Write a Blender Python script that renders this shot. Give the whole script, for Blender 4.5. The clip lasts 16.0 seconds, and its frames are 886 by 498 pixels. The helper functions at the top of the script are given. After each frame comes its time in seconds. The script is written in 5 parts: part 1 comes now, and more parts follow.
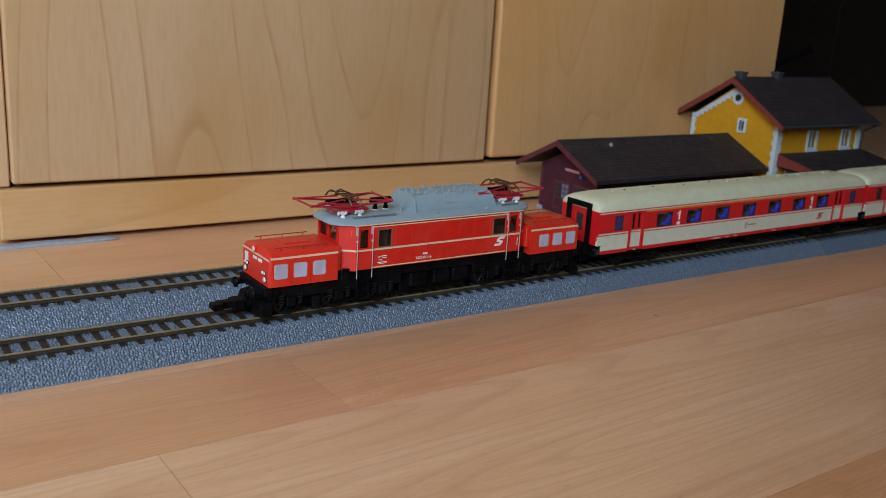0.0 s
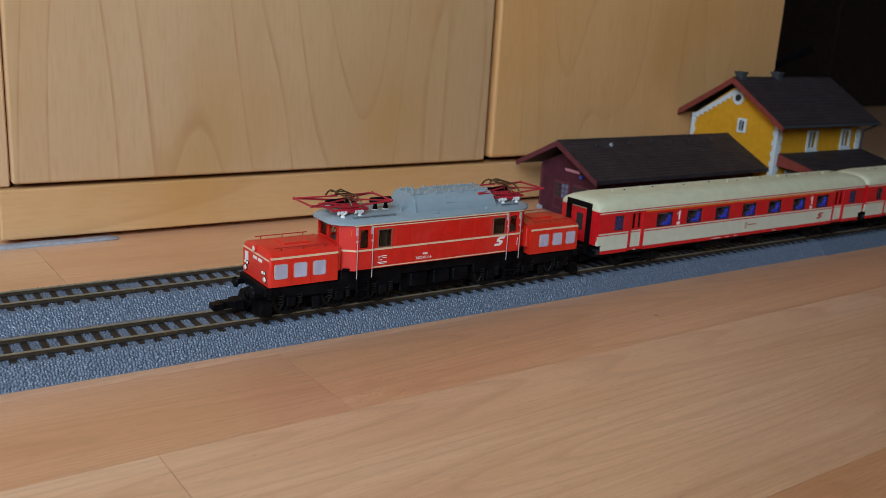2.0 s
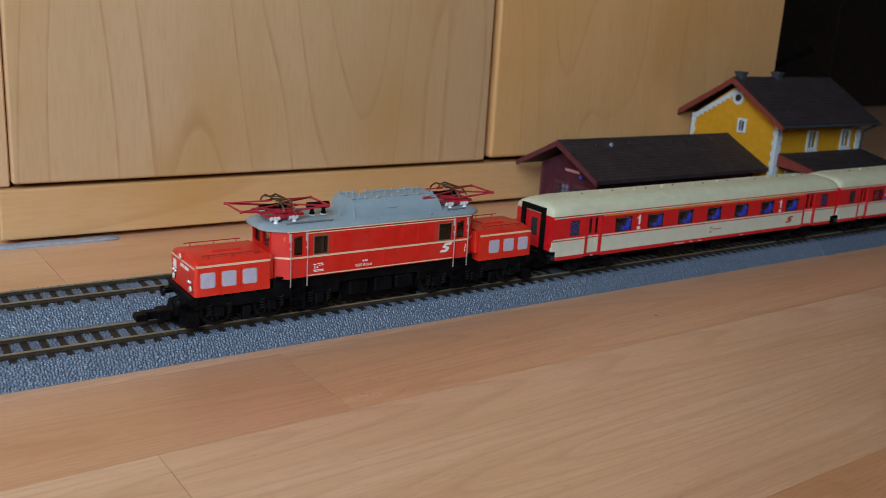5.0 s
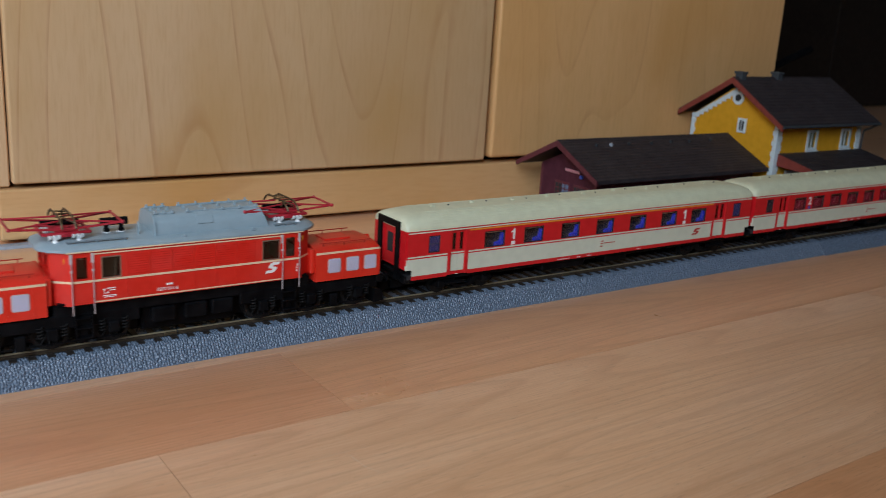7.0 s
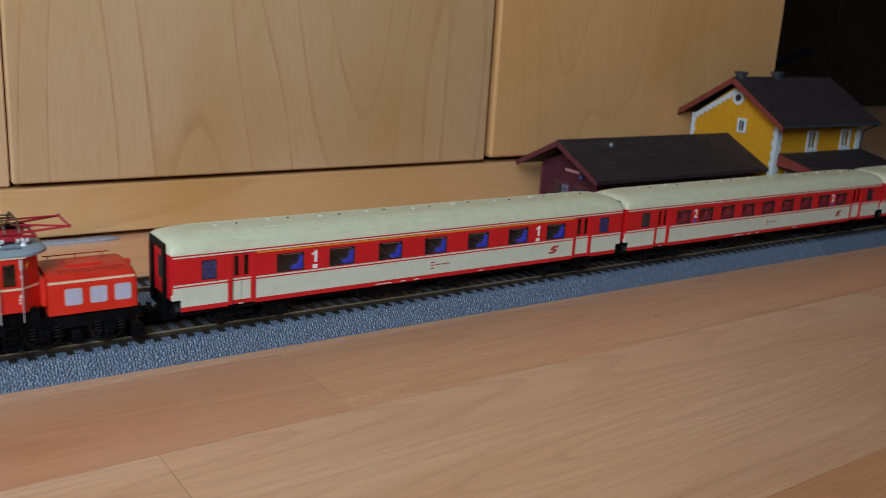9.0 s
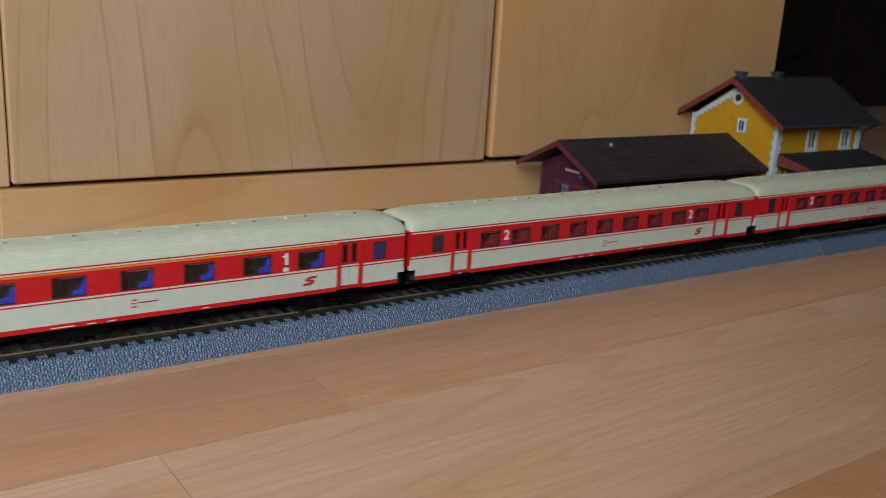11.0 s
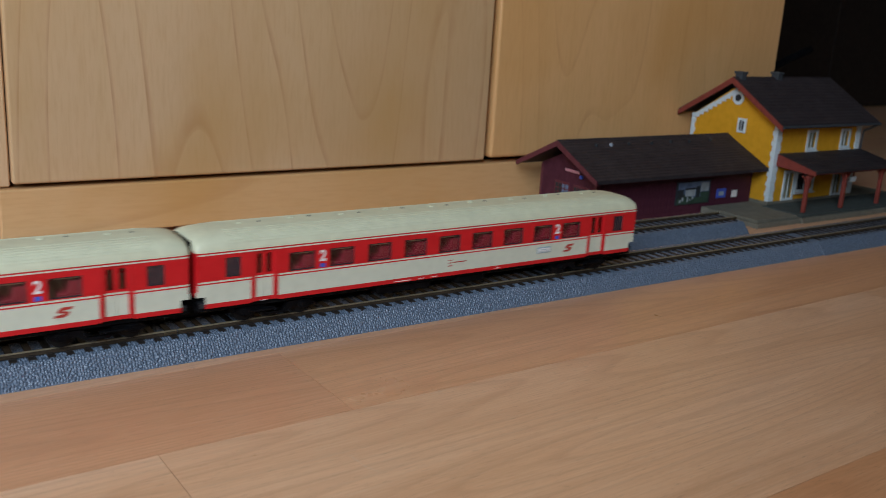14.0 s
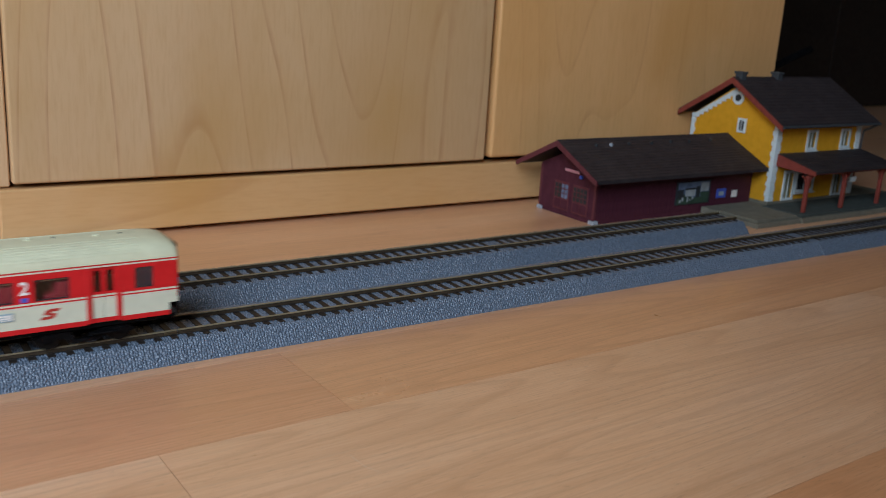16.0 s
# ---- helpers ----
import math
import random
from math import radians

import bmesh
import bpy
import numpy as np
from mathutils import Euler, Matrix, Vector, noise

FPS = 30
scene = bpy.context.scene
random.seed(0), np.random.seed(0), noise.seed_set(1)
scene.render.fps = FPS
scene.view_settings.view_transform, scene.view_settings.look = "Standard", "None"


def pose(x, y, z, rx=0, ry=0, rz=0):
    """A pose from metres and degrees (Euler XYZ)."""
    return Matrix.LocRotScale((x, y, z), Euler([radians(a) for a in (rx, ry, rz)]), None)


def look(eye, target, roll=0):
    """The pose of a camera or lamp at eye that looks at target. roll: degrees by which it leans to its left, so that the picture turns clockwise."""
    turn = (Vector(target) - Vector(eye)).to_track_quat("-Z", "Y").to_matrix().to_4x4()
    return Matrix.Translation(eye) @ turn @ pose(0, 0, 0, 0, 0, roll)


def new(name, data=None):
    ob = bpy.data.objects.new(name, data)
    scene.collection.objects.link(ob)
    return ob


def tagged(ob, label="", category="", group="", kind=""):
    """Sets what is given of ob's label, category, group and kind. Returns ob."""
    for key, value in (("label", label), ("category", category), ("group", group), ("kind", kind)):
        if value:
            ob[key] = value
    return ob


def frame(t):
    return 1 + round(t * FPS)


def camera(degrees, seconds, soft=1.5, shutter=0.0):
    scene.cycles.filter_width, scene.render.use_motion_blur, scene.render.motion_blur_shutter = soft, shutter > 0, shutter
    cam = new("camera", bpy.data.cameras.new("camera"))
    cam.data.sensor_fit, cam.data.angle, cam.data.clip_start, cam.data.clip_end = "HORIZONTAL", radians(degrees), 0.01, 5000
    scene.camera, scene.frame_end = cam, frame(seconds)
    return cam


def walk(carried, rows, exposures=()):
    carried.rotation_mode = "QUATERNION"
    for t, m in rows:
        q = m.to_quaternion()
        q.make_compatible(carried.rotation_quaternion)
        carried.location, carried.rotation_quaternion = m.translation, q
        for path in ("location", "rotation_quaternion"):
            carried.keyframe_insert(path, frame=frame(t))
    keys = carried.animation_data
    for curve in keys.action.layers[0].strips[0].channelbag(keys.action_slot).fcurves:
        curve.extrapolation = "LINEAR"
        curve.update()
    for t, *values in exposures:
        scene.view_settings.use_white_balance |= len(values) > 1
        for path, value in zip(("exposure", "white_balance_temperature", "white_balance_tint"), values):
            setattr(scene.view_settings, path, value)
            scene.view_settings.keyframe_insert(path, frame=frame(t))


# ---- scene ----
# camera: it stands still on the floor and looks down along the track
EYE = Vector((0.0, -0.38252, 0.1552))
YAW, PITCH = 0.60833, 0.26118
AIM = Vector((math.sin(YAW) * math.cos(PITCH), math.cos(YAW) * math.cos(PITCH), -math.sin(PITCH)))
cam = camera(51.795, 16.0, soft=0.7, shutter=0.5)
cam.data.dof.use_dof = True
cam.data.dof.focus_distance = 0.425
cam.data.dof.aperture_fstop = 19.0
walk(cam, [(0.0, look(EYE, EYE + AIM, 3.4958)), (16.0, look(EYE, EYE + AIM, 3.4958))],
     exposures=[(0.0, 0.0), (4.2, 0.0), (7.0, -0.08), (9.0, -0.11), (12.5, -0.11), (14.5, -0.1), (16.0, -0.03)])

# light: an overcast sky through the room's window
world = bpy.data.worlds.new("sky")
scene.world = world
world.use_nodes = True
sky = world.node_tree.nodes.new("ShaderNodeTexSky")
sky.sky_type, sky.sun_disc = "NISHITA", False
sky.sun_elevation, sky.sun_rotation = radians(40), radians(200)
world.node_tree.links.new(sky.outputs[0], world.node_tree.nodes["Background"].inputs[0])
world.node_tree.nodes["Background"].inputs[1].default_value = 0.08

ROOM_X0, ROOM_X1, ROOM_Y0, ROOM_Y1, ROOM_H = -1.6, 3.2, -0.9, 0.745, 2.5
WIN_X0, WIN_X1, WIN_Z0, WIN_Z1 = -1.5, -0.34, 0.4, 1.6
win_light = new("window_daylight", bpy.data.lights.new("window_daylight", "AREA"))
win_light.data.shape, win_light.data.size, win_light.data.size_y = "RECTANGLE", WIN_X1 - WIN_X0 - 0.1, WIN_Z1 - WIN_Z0 - 0.1
win_light.data.energy, win_light.data.color = 44.0, (0.737, 0.9, 1.075)
win_mid = Vector(((WIN_X0 + WIN_X1) / 2, ROOM_Y0 - 0.02, (WIN_Z0 + WIN_Z1) / 2))
win_light.matrix_world = look(win_mid, win_mid + Vector((0.0, 1.0, -0.2)))


# ---- materials ----
class Mat:
    """A small node builder round one Principled material."""

    def __init__(self, name, color=(0.5, 0.5, 0.5), rough=0.5, metal=0.0, spec=0.5):
        self.m = bpy.data.materials.new(name)
        self.m.use_nodes = True
        self.t = self.m.node_tree
        self.b = self.t.nodes["Principled BSDF"]
        self.b.inputs["Base Color"].default_value = (*color, 1)
        self.b.inputs["Roughness"].default_value = rough
        self.b.inputs["Metallic"].default_value = metal
        self.b.inputs["Specular IOR Level"].default_value = spec
        self.heights = []

    def node(self, kind, **values):
        n = self.t.nodes.new(kind)
        for key, value in values.items():
            key = key.replace("_", " ")
            for s in n.inputs:
                if s.name == key:
                    s.default_value = value
                    break
        return n

    def link(self, a, b):
        self.t.links.new(a, b)

    def coords(self, scale=(1, 1, 1), turn=0.0, shift=None):
        tc = self.t.nodes.new("ShaderNodeTexCoord")
        mp = self.t.nodes.new("ShaderNodeMapping")
        mp.inputs["Scale"].default_value = scale
        mp.inputs["Rotation"].default_value = (0, 0, turn)
        self.link(tc.outputs["Object"], mp.inputs["Vector"])
        if shift is not None:
            self.link(shift, mp.inputs["Location"])
        return mp.outputs[0]

    def noise(self, vec, scale, detail=4.0, rough=0.55, distort=0.0):
        n = self.node("ShaderNodeTexNoise", Scale=scale, Detail=detail, Roughness=rough, Distortion=distort)
        self.link(vec, n.inputs["Vector"])
        return n.outputs["Fac"]

    def ramp(self, fac, stops):
        r = self.t.nodes.new("ShaderNodeValToRGB")
        els = r.color_ramp.elements
        while len(els) < len(stops):
            els.new(0.5)
        for e, (p, c) in zip(els, stops):
            e.position, e.color = p, (*c, 1) if len(c) == 3 else c
        self.link(fac, r.inputs[0])
        return r.outputs[0]

    def value(self, fac, lo, hi, a=0.0, b=1.0):
        r = self.node("ShaderNodeMapRange")
        r.inputs[1].default_value, r.inputs[2].default_value = a, b
        r.inputs[3].default_value, r.inputs[4].default_value = lo, hi
        self.link(fac, r.inputs[0])
        return r.outputs[0]

    def mix(self, fac, a, b, mode="MIX"):
        n = self.t.nodes.new("ShaderNodeMix")
        n.data_type, n.blend_type = "RGBA", mode
        for v, s in ((fac, n.inputs[0]), (a, n.inputs[6]), (b, n.inputs[7])):
            if isinstance(v, (int, float)):
                s.default_value = v
            elif isinstance(v, tuple):
                s.default_value = (*v, 1)
            else:
                self.link(v, s)
        return n.outputs[2]

    def color(self, out):
        self.link(out, self.b.inputs["Base Color"])
        return self

    def rough(self, out):
        self.link(out, self.b.inputs["Roughness"])
        return self

    def bump(self, height, strength=0.3, dist=0.001):
        n = self.t.nodes.new("ShaderNodeBump")
        n.inputs["Strength"].default_value, n.inputs["Distance"].default_value = strength, dist
        self.link(height, n.inputs["Height"])
        if self.heights:
            self.link(self.heights[-1], n.inputs["Normal"])
        self.heights.append(n.outputs[0])
        self.link(n.outputs[0], self.b.inputs["Normal"])
        return self


def paint(name, color, rough=0.4, spec=0.5, vary=0.06, dust=0.0):
    """Model paint or plastic: faint mottling, a trace of dust and a fine skin."""
    m = Mat(name, color, rough, 0.0, spec)
    v = m.coords()
    n = m.noise(v, 180.0, 3.0)
    lo = tuple(c * (1 - vary) for c in color)
    hi = tuple(min(1.0, c * (1 + vary) + 0.004) for c in color)
    c = m.ramp(n, [(0.3, lo), (0.7, hi)])
    if dust:
        d = m.noise(v, 55.0, 5.0, 0.65)
        c = m.mix(m.value(d, 0.0, dust, 0.45, 0.75), c, (0.42, 0.4, 0.37))
    m.color(c).rough(m.value(m.noise(v, 60.0, 3.0), rough * 0.85, min(1.0, rough * 1.2)))
    m.bump(m.noise(v, 900.0, 2.0), 0.06, 0.0003)
    return m.m


def contour(m, vec, scale, count, width, detail=1.0):
    """Thin growth-ring lines: level lines of a smooth, stretched noise. 1 on a line, 0 between."""
    n = m.noise(vec, scale, detail, 0.4)
    mul = m.t.nodes.new("ShaderNodeMath")
    mul.operation = "MULTIPLY"
    mul.inputs[1].default_value = count
    m.link(n, mul.inputs[0])
    fr = m.t.nodes.new("ShaderNodeMath")
    fr.operation = "FRACT"
    m.link(mul.outputs[0], fr.inputs[0])
    return m.ramp(fr.outputs[0], [(0.0, (0, 0, 0)), (1.0 - width, (0.0, 0.0, 0.0)), (1.0 - width * 0.2, (1, 1, 1)), (1.0, (0.3, 0.3, 0.3))])


def beech_floor():
    m = Mat("beech_laminate", (0.42, 0.22, 0.11), 0.3, 0.0, 1.0)
    info = m.t.nodes.new("ShaderNodeObjectInfo")
    sh = m.node("ShaderNodeVectorMath")
    sh.operation = "SCALE"
    comb = m.t.nodes.new("ShaderNodeCombineXYZ")
    for k in range(3):
        m.link(info.outputs["Random"], comb.inputs[k])
    m.link(comb.outputs[0], sh.inputs[0])
    sh.inputs["Scale"].default_value = 37.0
    at = sh.outputs[0]
    fig = m.noise(m.coords((1.0, 8.0, 1.0), 0.0, at), 3.0, 2.0, 0.5, 0.2)
    wave = contour(m, m.coords((0.5, 9.0, 1.0), 0.0, at), 5.0, 46.0, 0.6, 1.2)
    streak = m.noise(m.coords((1.0, 26.0, 1.0), 0.0, at), 5.0, 4.0, 0.6, 0.0)
    hair = m.noise(m.coords((1.0, 30.0, 1.0), 0.0, at), 48.0, 3.0, 0.7, 0.0)
    rings = contour(m, m.coords((0.4, 6.5, 1.0), 0.0, at), 3.0, 34.0, 0.4, 0.6)
    c = m.ramp(fig, [(0.3, (0.74, 0.395, 0.205)), (0.5, (0.835, 0.475, 0.265)), (0.7, (0.885, 0.535, 0.325))])
    c = m.mix(m.value(streak, 0.0, 0.42, 0.45, 0.75), c, (0.6, 0.29, 0.14))
    c = m.mix(m.value(hair, 0.0, 0.38, 0.5, 0.75), c, (0.86, 0.64, 0.47))
    c = m.mix(m.value(hair, 0.34, 0.0, 0.28, 0.5), c, (0.58, 0.29, 0.15))
    c = m.mix(m.value(wave, 0.0, 0.2), c, (0.6, 0.3, 0.16))
    c = m.mix(m.value(rings, 0.0, 0.36), c, (0.55, 0.27, 0.135))
    pores = m.noise(m.coords((1.0, 16.0, 1.0), 0.0, at), 170.0, 2.0, 0.5)
    c = m.mix(m.value(pores, 0.45, 0.0, 0.27, 0.4), c, (0.36, 0.155, 0.075))
    c = m.mix(1.0, c, info.outputs["Color"], "MULTIPLY")
    m.color(c)
    smear = m.noise(m.coords(), 14.0, 5.0, 0.6)
    m.rough(m.value(smear, 0.26, 0.4, 0.3, 0.7))
    m.b.inputs["Coat Weight"].default_value = 0.5
    m.b.inputs["Coat IOR"].default_value = 1.7
    m.b.inputs["Coat Roughness"].default_value = 0.38
    m.bump(pores, 0.08, 0.0004)
    return m.m


def maple_door(name, upright=True):
    """Pale maple veneer: sparse cathedral growth lines running up the door (or along the plinth)."""
    m = Mat(name, (0.5, 0.32, 0.16), 0.42, 0.0, 0.4)
    info = m.t.nodes.new("ShaderNodeObjectInfo")
    sh = m.node("ShaderNodeCombineXYZ")
    off = m.value(info.outputs["Random"], 0.0, 9.0)
    m.link(off, sh.inputs[0]), m.link(off, sh.inputs[2])
    v = m.coords((1.0, 1.0, 0.14) if upright else (0.1, 1.0, 1.0), 0.0, sh.outputs[0])
    wob = m.noise(m.coords((1, 1, 1)), 30.0, 2.0, 0.5)
    rings = contour(m, v, 4.6, 32.0 if upright else 9.0, 0.11, 2.2)
    wide = contour(m, v, 4.6, 32.0 if upright else 9.0, 0.7, 2.2)
    broad = m.noise(v, 7.0, 4.0, 0.5, 0.4)
    grain = m.noise(m.coords((1.0, 1.0, 0.04) if upright else (0.04, 1.0, 1.0), 0.0, sh.outputs[0]), 70.0, 3.0, 0.6)
    fleck = m.noise(m.coords((1.0, 1.0, 0.12) if upright else (0.12, 1.0, 1.0)), 420.0, 3.0, 0.6)
    c = m.ramp(broad, [(0.25, (0.57, 0.345, 0.18)), (0.5, (0.63, 0.395, 0.22)), (0.75, (0.68, 0.445, 0.265))])
    c = m.mix(m.value(wide, 0.0, 0.1), c, (0.5, 0.27, 0.12))
    fade = m.value(wob, 0.25, 0.8 if upright else 0.25, 0.35, 0.7)
    lines = m.mix(1.0, m.mix(1.0, rings, fade, "MULTIPLY"), info.outputs["Alpha"], "MULTIPLY")
    c = m.mix(lines, c, (0.4, 0.185, 0.08))
    c = m.mix(m.value(grain, 0.0, 0.22, 0.45, 0.75), c, (0.52, 0.3, 0.12))
    c = m.mix(m.value(fleck, 0.0, 0.3, 0.45, 0.75), c, (0.47, 0.26, 0.1))
    blot = m.noise(m.coords((1, 1, 0.7)), 11.0, 2.0, 0.4)
    c = m.mix(m.value(blot, 0.0, 0.5, 0.5, 0.74), c, (0.52, 0.275, 0.085))
    patch = m.noise(m.coords((1, 1, 0.45)), 5.0, 3.0, 0.5)
    c = m.mix(m.value(patch, 0.0, 0.35, 0.45, 0.7), c, (0.56, 0.31, 0.12))
    c = m.mix(1.0, c, info.outputs["Color"], "MULTIPLY")
    m.color(c).rough(m.value(broad, 0.36, 0.5))
    m.bump(fleck, 0.05, 0.0004)
    return m.m


def ballast_mat():
    """Moulded grey foam ballast: small rounded stones with a slight sheen."""
    m = Mat("ballast_foam", (0.2, 0.22, 0.26), 0.34, 0.0, 0.6)
    v = m.coords()
    vo = m.node("ShaderNodeTexVoronoi", Scale=900.0, Randomness=1.0)
    m.link(v, vo.inputs["Vector"])
    big = m.noise(v, 24.0, 4.0)
    c = m.ramp(vo.outputs["Color"], [(0.1, (0.088, 0.116, 0.16)), (0.6, (0.122, 0.156, 0.21)), (0.95, (0.17, 0.205, 0.265))])
    c = m.mix(m.value(big, 0.0, 0.35, 0.4, 0.7), c, (0.11, 0.14, 0.19))
    m.color(c)
    m.bump(m.noise(v, 1800.0, 2.0), 0.3, 0.0003)
    return m.m


M = {
    "floor": beech_floor(),
    "door": maple_door("maple_veneer", True),
    "plinth": maple_door("maple_plinth", False),
    "wall": paint("wall_plaster", (0.26, 0.215, 0.16), 0.9, 0.2),
    "shade_boards": paint("near_black_shade_boards", (0.02, 0.013, 0.01), 0.55, 0.3, 0.3),
    # near black: the shade of hidden gaps is put into the board colour
    "cavity": paint("shade_coloured_board", (0.05, 0.035, 0.025), 0.8, 0.2),
    "ballast": ballast_mat(),
    "sleeper": paint("sleeper_plastic", (0.015, 0.01, 0.008), 0.5, 0.35, 0.2, 0.05),
    "red": paint("blood_orange_paint", (0.64, 0.015, 0.007), 0.34, 0.5, 0.05, 0.05),
    "red_hood": paint("hood_red_plastic", (0.68, 0.022, 0.009), 0.32, 0.5, 0.05, 0.05),
    "coach_red": paint("traffic_red_paint", (0.6, 0.008, 0.013), 0.36, 0.5, 0.05),
    "cream": paint("ivory_paint", (0.61, 0.622, 0.495), 0.42, 0.5, 0.04),
    "cream_roof": paint("ivory_roof_plastic", (0.645, 0.637, 0.45), 0.42, 0.45, 0.05, 0.08),
    "stripe": paint("ivory_stripe", (0.75, 0.55, 0.36), 0.45),
    "grey": paint("roof_grey_paint", (0.27, 0.345, 0.385), 0.33, 0.6, 0.05, 0.1),
    "black": paint("chassis_black_plastic", (0.002, 0.002, 0.0028), 0.45, 0.07, 0.2),
    "panto_red": paint("pantograph_red", (0.4, 0.015, 0.03), 0.35),
    "white": paint("insulator_white", (0.8, 0.8, 0.8), 0.3),
    "print_white": paint("print_white", (0.8, 0.76, 0.72), 0.5),
    "print_red": paint("print_red", (0.45, 0.03, 0.02), 0.5),
    "orange": paint("first_class_line", (0.75, 0.25, 0.02), 0.45),
    "blue_seat": paint("seat_blue", (0.03, 0.05, 0.62), 0.5),
    "red_seat": paint("seat_red", (0.3, 0.008, 0.025), 0.55),
    "dark_inside": paint("interior_dark", (0.02, 0.02, 0.022), 0.7),
    "sign_blue": paint("print_blue", (0.05, 0.1, 0.5), 0.45),
    "roof_tile": paint("roof_dark_brown", (0.028, 0.021, 0.024), 0.6, 0.3, 0.14, 0.03),
    "shed_wall": paint("shed_plum_boards", (0.068, 0.013, 0.027), 0.6, 0.3, 0.15),
    "trim_red": paint("trim_oxide_red", (0.22, 0.04, 0.028), 0.6, 0.3, 0.12),
    "trim_shed": paint("shed_trim_plum", (0.115, 0.026, 0.034), 0.6, 0.3, 0.12),
    "yellow": paint("house_yellow_render", (0.66, 0.31, 0.012), 0.7, 0.3, 0.06),
    "quoin": paint("quoin_white", (0.62, 0.68, 0.7), 0.6, 0.3, 0.05),
    "platform": paint("platform_stone", (0.155, 0.143, 0.11), 0.8, 0.3, 0.12, 0.1),
    "platform_dark": paint("platform_paving", (0.055, 0.065, 0.06), 0.8, 0.3, 0.15),
    "strip": paint("aluminium_strip", (0.33, 0.37, 0.43), 0.3, 0.7, 0.15),
    "chimney": paint("chimney_grey", (0.035, 0.042, 0.05), 0.7),
    "poster_sky_pane_sheen": paint("poster_and_pane_blue_grey", (0.12, 0.17, 0.27), 0.4, 0.5, 0.3),
    "poster_pale": paint("poster_pale", (0.34, 0.38, 0.4), 0.4, 0.5, 0.2),
    "poster_frame": paint("poster_frame", (0.025, 0.03, 0.035), 0.4),
    "curtain": paint("olive_pane_backing", (0.26, 0.25, 0.13), 0.7),
    "name_pink": paint("name_board_pink", (0.6, 0.27, 0.32), 0.5),
    "poster": paint("poster_green", (0.03, 0.06, 0.04), 0.4, 0.5, 0.3),
}


def metal(name, color, rough=0.35):
    m = Mat(name, color, rough, 1.0)
    v = m.coords()
    n = m.noise(v, 120.0, 4.0)
    m.color(m.ramp(n, [(0.3, tuple(c * 0.6 for c in color)), (0.7, color)])).rough(m.value(n, rough, rough * 1.5))
    return m.m


M["rail"] = paint("worn_nickel_rail_head", (0.22, 0.178, 0.11), 0.3, 0.9, 0.15)
M["rail_web"] = paint("tarnished_rail_foot", (0.045, 0.03, 0.018), 0.5, 0.4, 0.2)
M["chrome"] = metal("brushed_steel", (0.6, 0.58, 0.56), 0.3)
M["brass"] = metal("dark_brass", (0.25, 0.19, 0.12), 0.4)


# ---- mesh helpers (millimetres in, metres out) ----
MM = 0.001


def part(name, bm, material, parent=None, label="", smooth=False, loc=None):
    me = bpy.data.meshes.new(name)
    bm.normal_update()
    bm.to_mesh(me)
    bm.free()
    me.materials.append(material)
    if smooth:
        for p in me.polygons:
            p.use_smooth = True
        me.set_sharp_from_angle(angle=radians(38))
    ob = new(name, me)
    ob.parent = parent
    if loc is not None:
        ob.location = loc
    return tagged(ob, label)


def same_part(src, loc, parent=None, turn=0.0):
    """Another object on the same mesh."""
    ob = new(src.name.split(".")[0], src.data)
    ob.parent = parent or src.parent
    ob.location = loc
    ob.rotation_euler = (0, 0, turn)
    return ob


def thing(name, label, category, group="", kind="", at=None):
    ob = new(name)
    ob.empty_display_size = 0.01
    if at is not None:
        ob.matrix_basis = at
    return tagged(ob, label, category, group, kind)


def box(bm, x0, x1, y0, y1, z0, z1, bevel=0.0, seg=1):
    """A box in mm, edges rounded by bevel, into bm."""
    v = [bm.verts.new((x * MM, y * MM, z * MM)) for z in (z0, z1) for y in (y0, y1) for x in (x0, x1)]
    f = [bm.faces.new([v[i] for i in q]) for q in ((0, 2, 3, 1), (4, 5, 7, 6), (0, 1, 5, 4), (2, 6, 7, 3), (0, 4, 6, 2), (1, 3, 7, 5))]
    if bevel:
        es = {e for q in f for e in q.edges}
        bmesh.ops.bevel(bm, geom=list(es), offset=bevel * MM, segments=seg, affect="EDGES", profile=0.5)
    return bm


def B(*a, **k):
    return box(bmesh.new(), *a, **k)


def cyl(bm, p, q, r0, r1=None, n=12):
    """A rod or cone from p to q (mm)."""
    p, q = Vector(p) * MM, Vector(q) * MM
    d = q - p
    rot = d.to_track_quat("Z", "Y").to_matrix().to_4x4()
    bmesh.ops.create_cone(bm, cap_ends=True, segments=n, radius1=r0 * MM, radius2=(r0 if r1 is None else r1) * MM, depth=d.length,
                          matrix=Matrix.Translation((p + q) / 2) @ rot)
    return bm


def ball(bm, p, r, n=10):
    bmesh.ops.create_uvsphere(bm, u_segments=n, v_segments=n // 2 + 1, radius=r * MM, matrix=Matrix.Translation(Vector(p) * MM))
    return bm


def tube(bm, pts, r, n=6):
    for a, b in zip(pts, pts[1:]):
        cyl(bm, a, b, r, n=n)
    for p in pts[1:-1]:
        ball(bm, p, r, 6)
    return bm


def loft(bm, rings, caps=True):
    """Skin over closed rings of equal length (mm points)."""
    vs = [[bm.verts.new(Vector(p) * MM) for p in r] for r in rings]
    n = len(vs[0])
    for a, b in zip(vs, vs[1:]):
        for i in range(n):
            bm.faces.new((a[i], a[(i + 1) % n], b[(i + 1) % n], b[i]))
    if caps:
        bm.faces.new(vs[0][::-1])
        bm.faces.new(vs[-1])
    bmesh.ops.recalc_face_normals(bm, faces=bm.faces[:])
    return bm


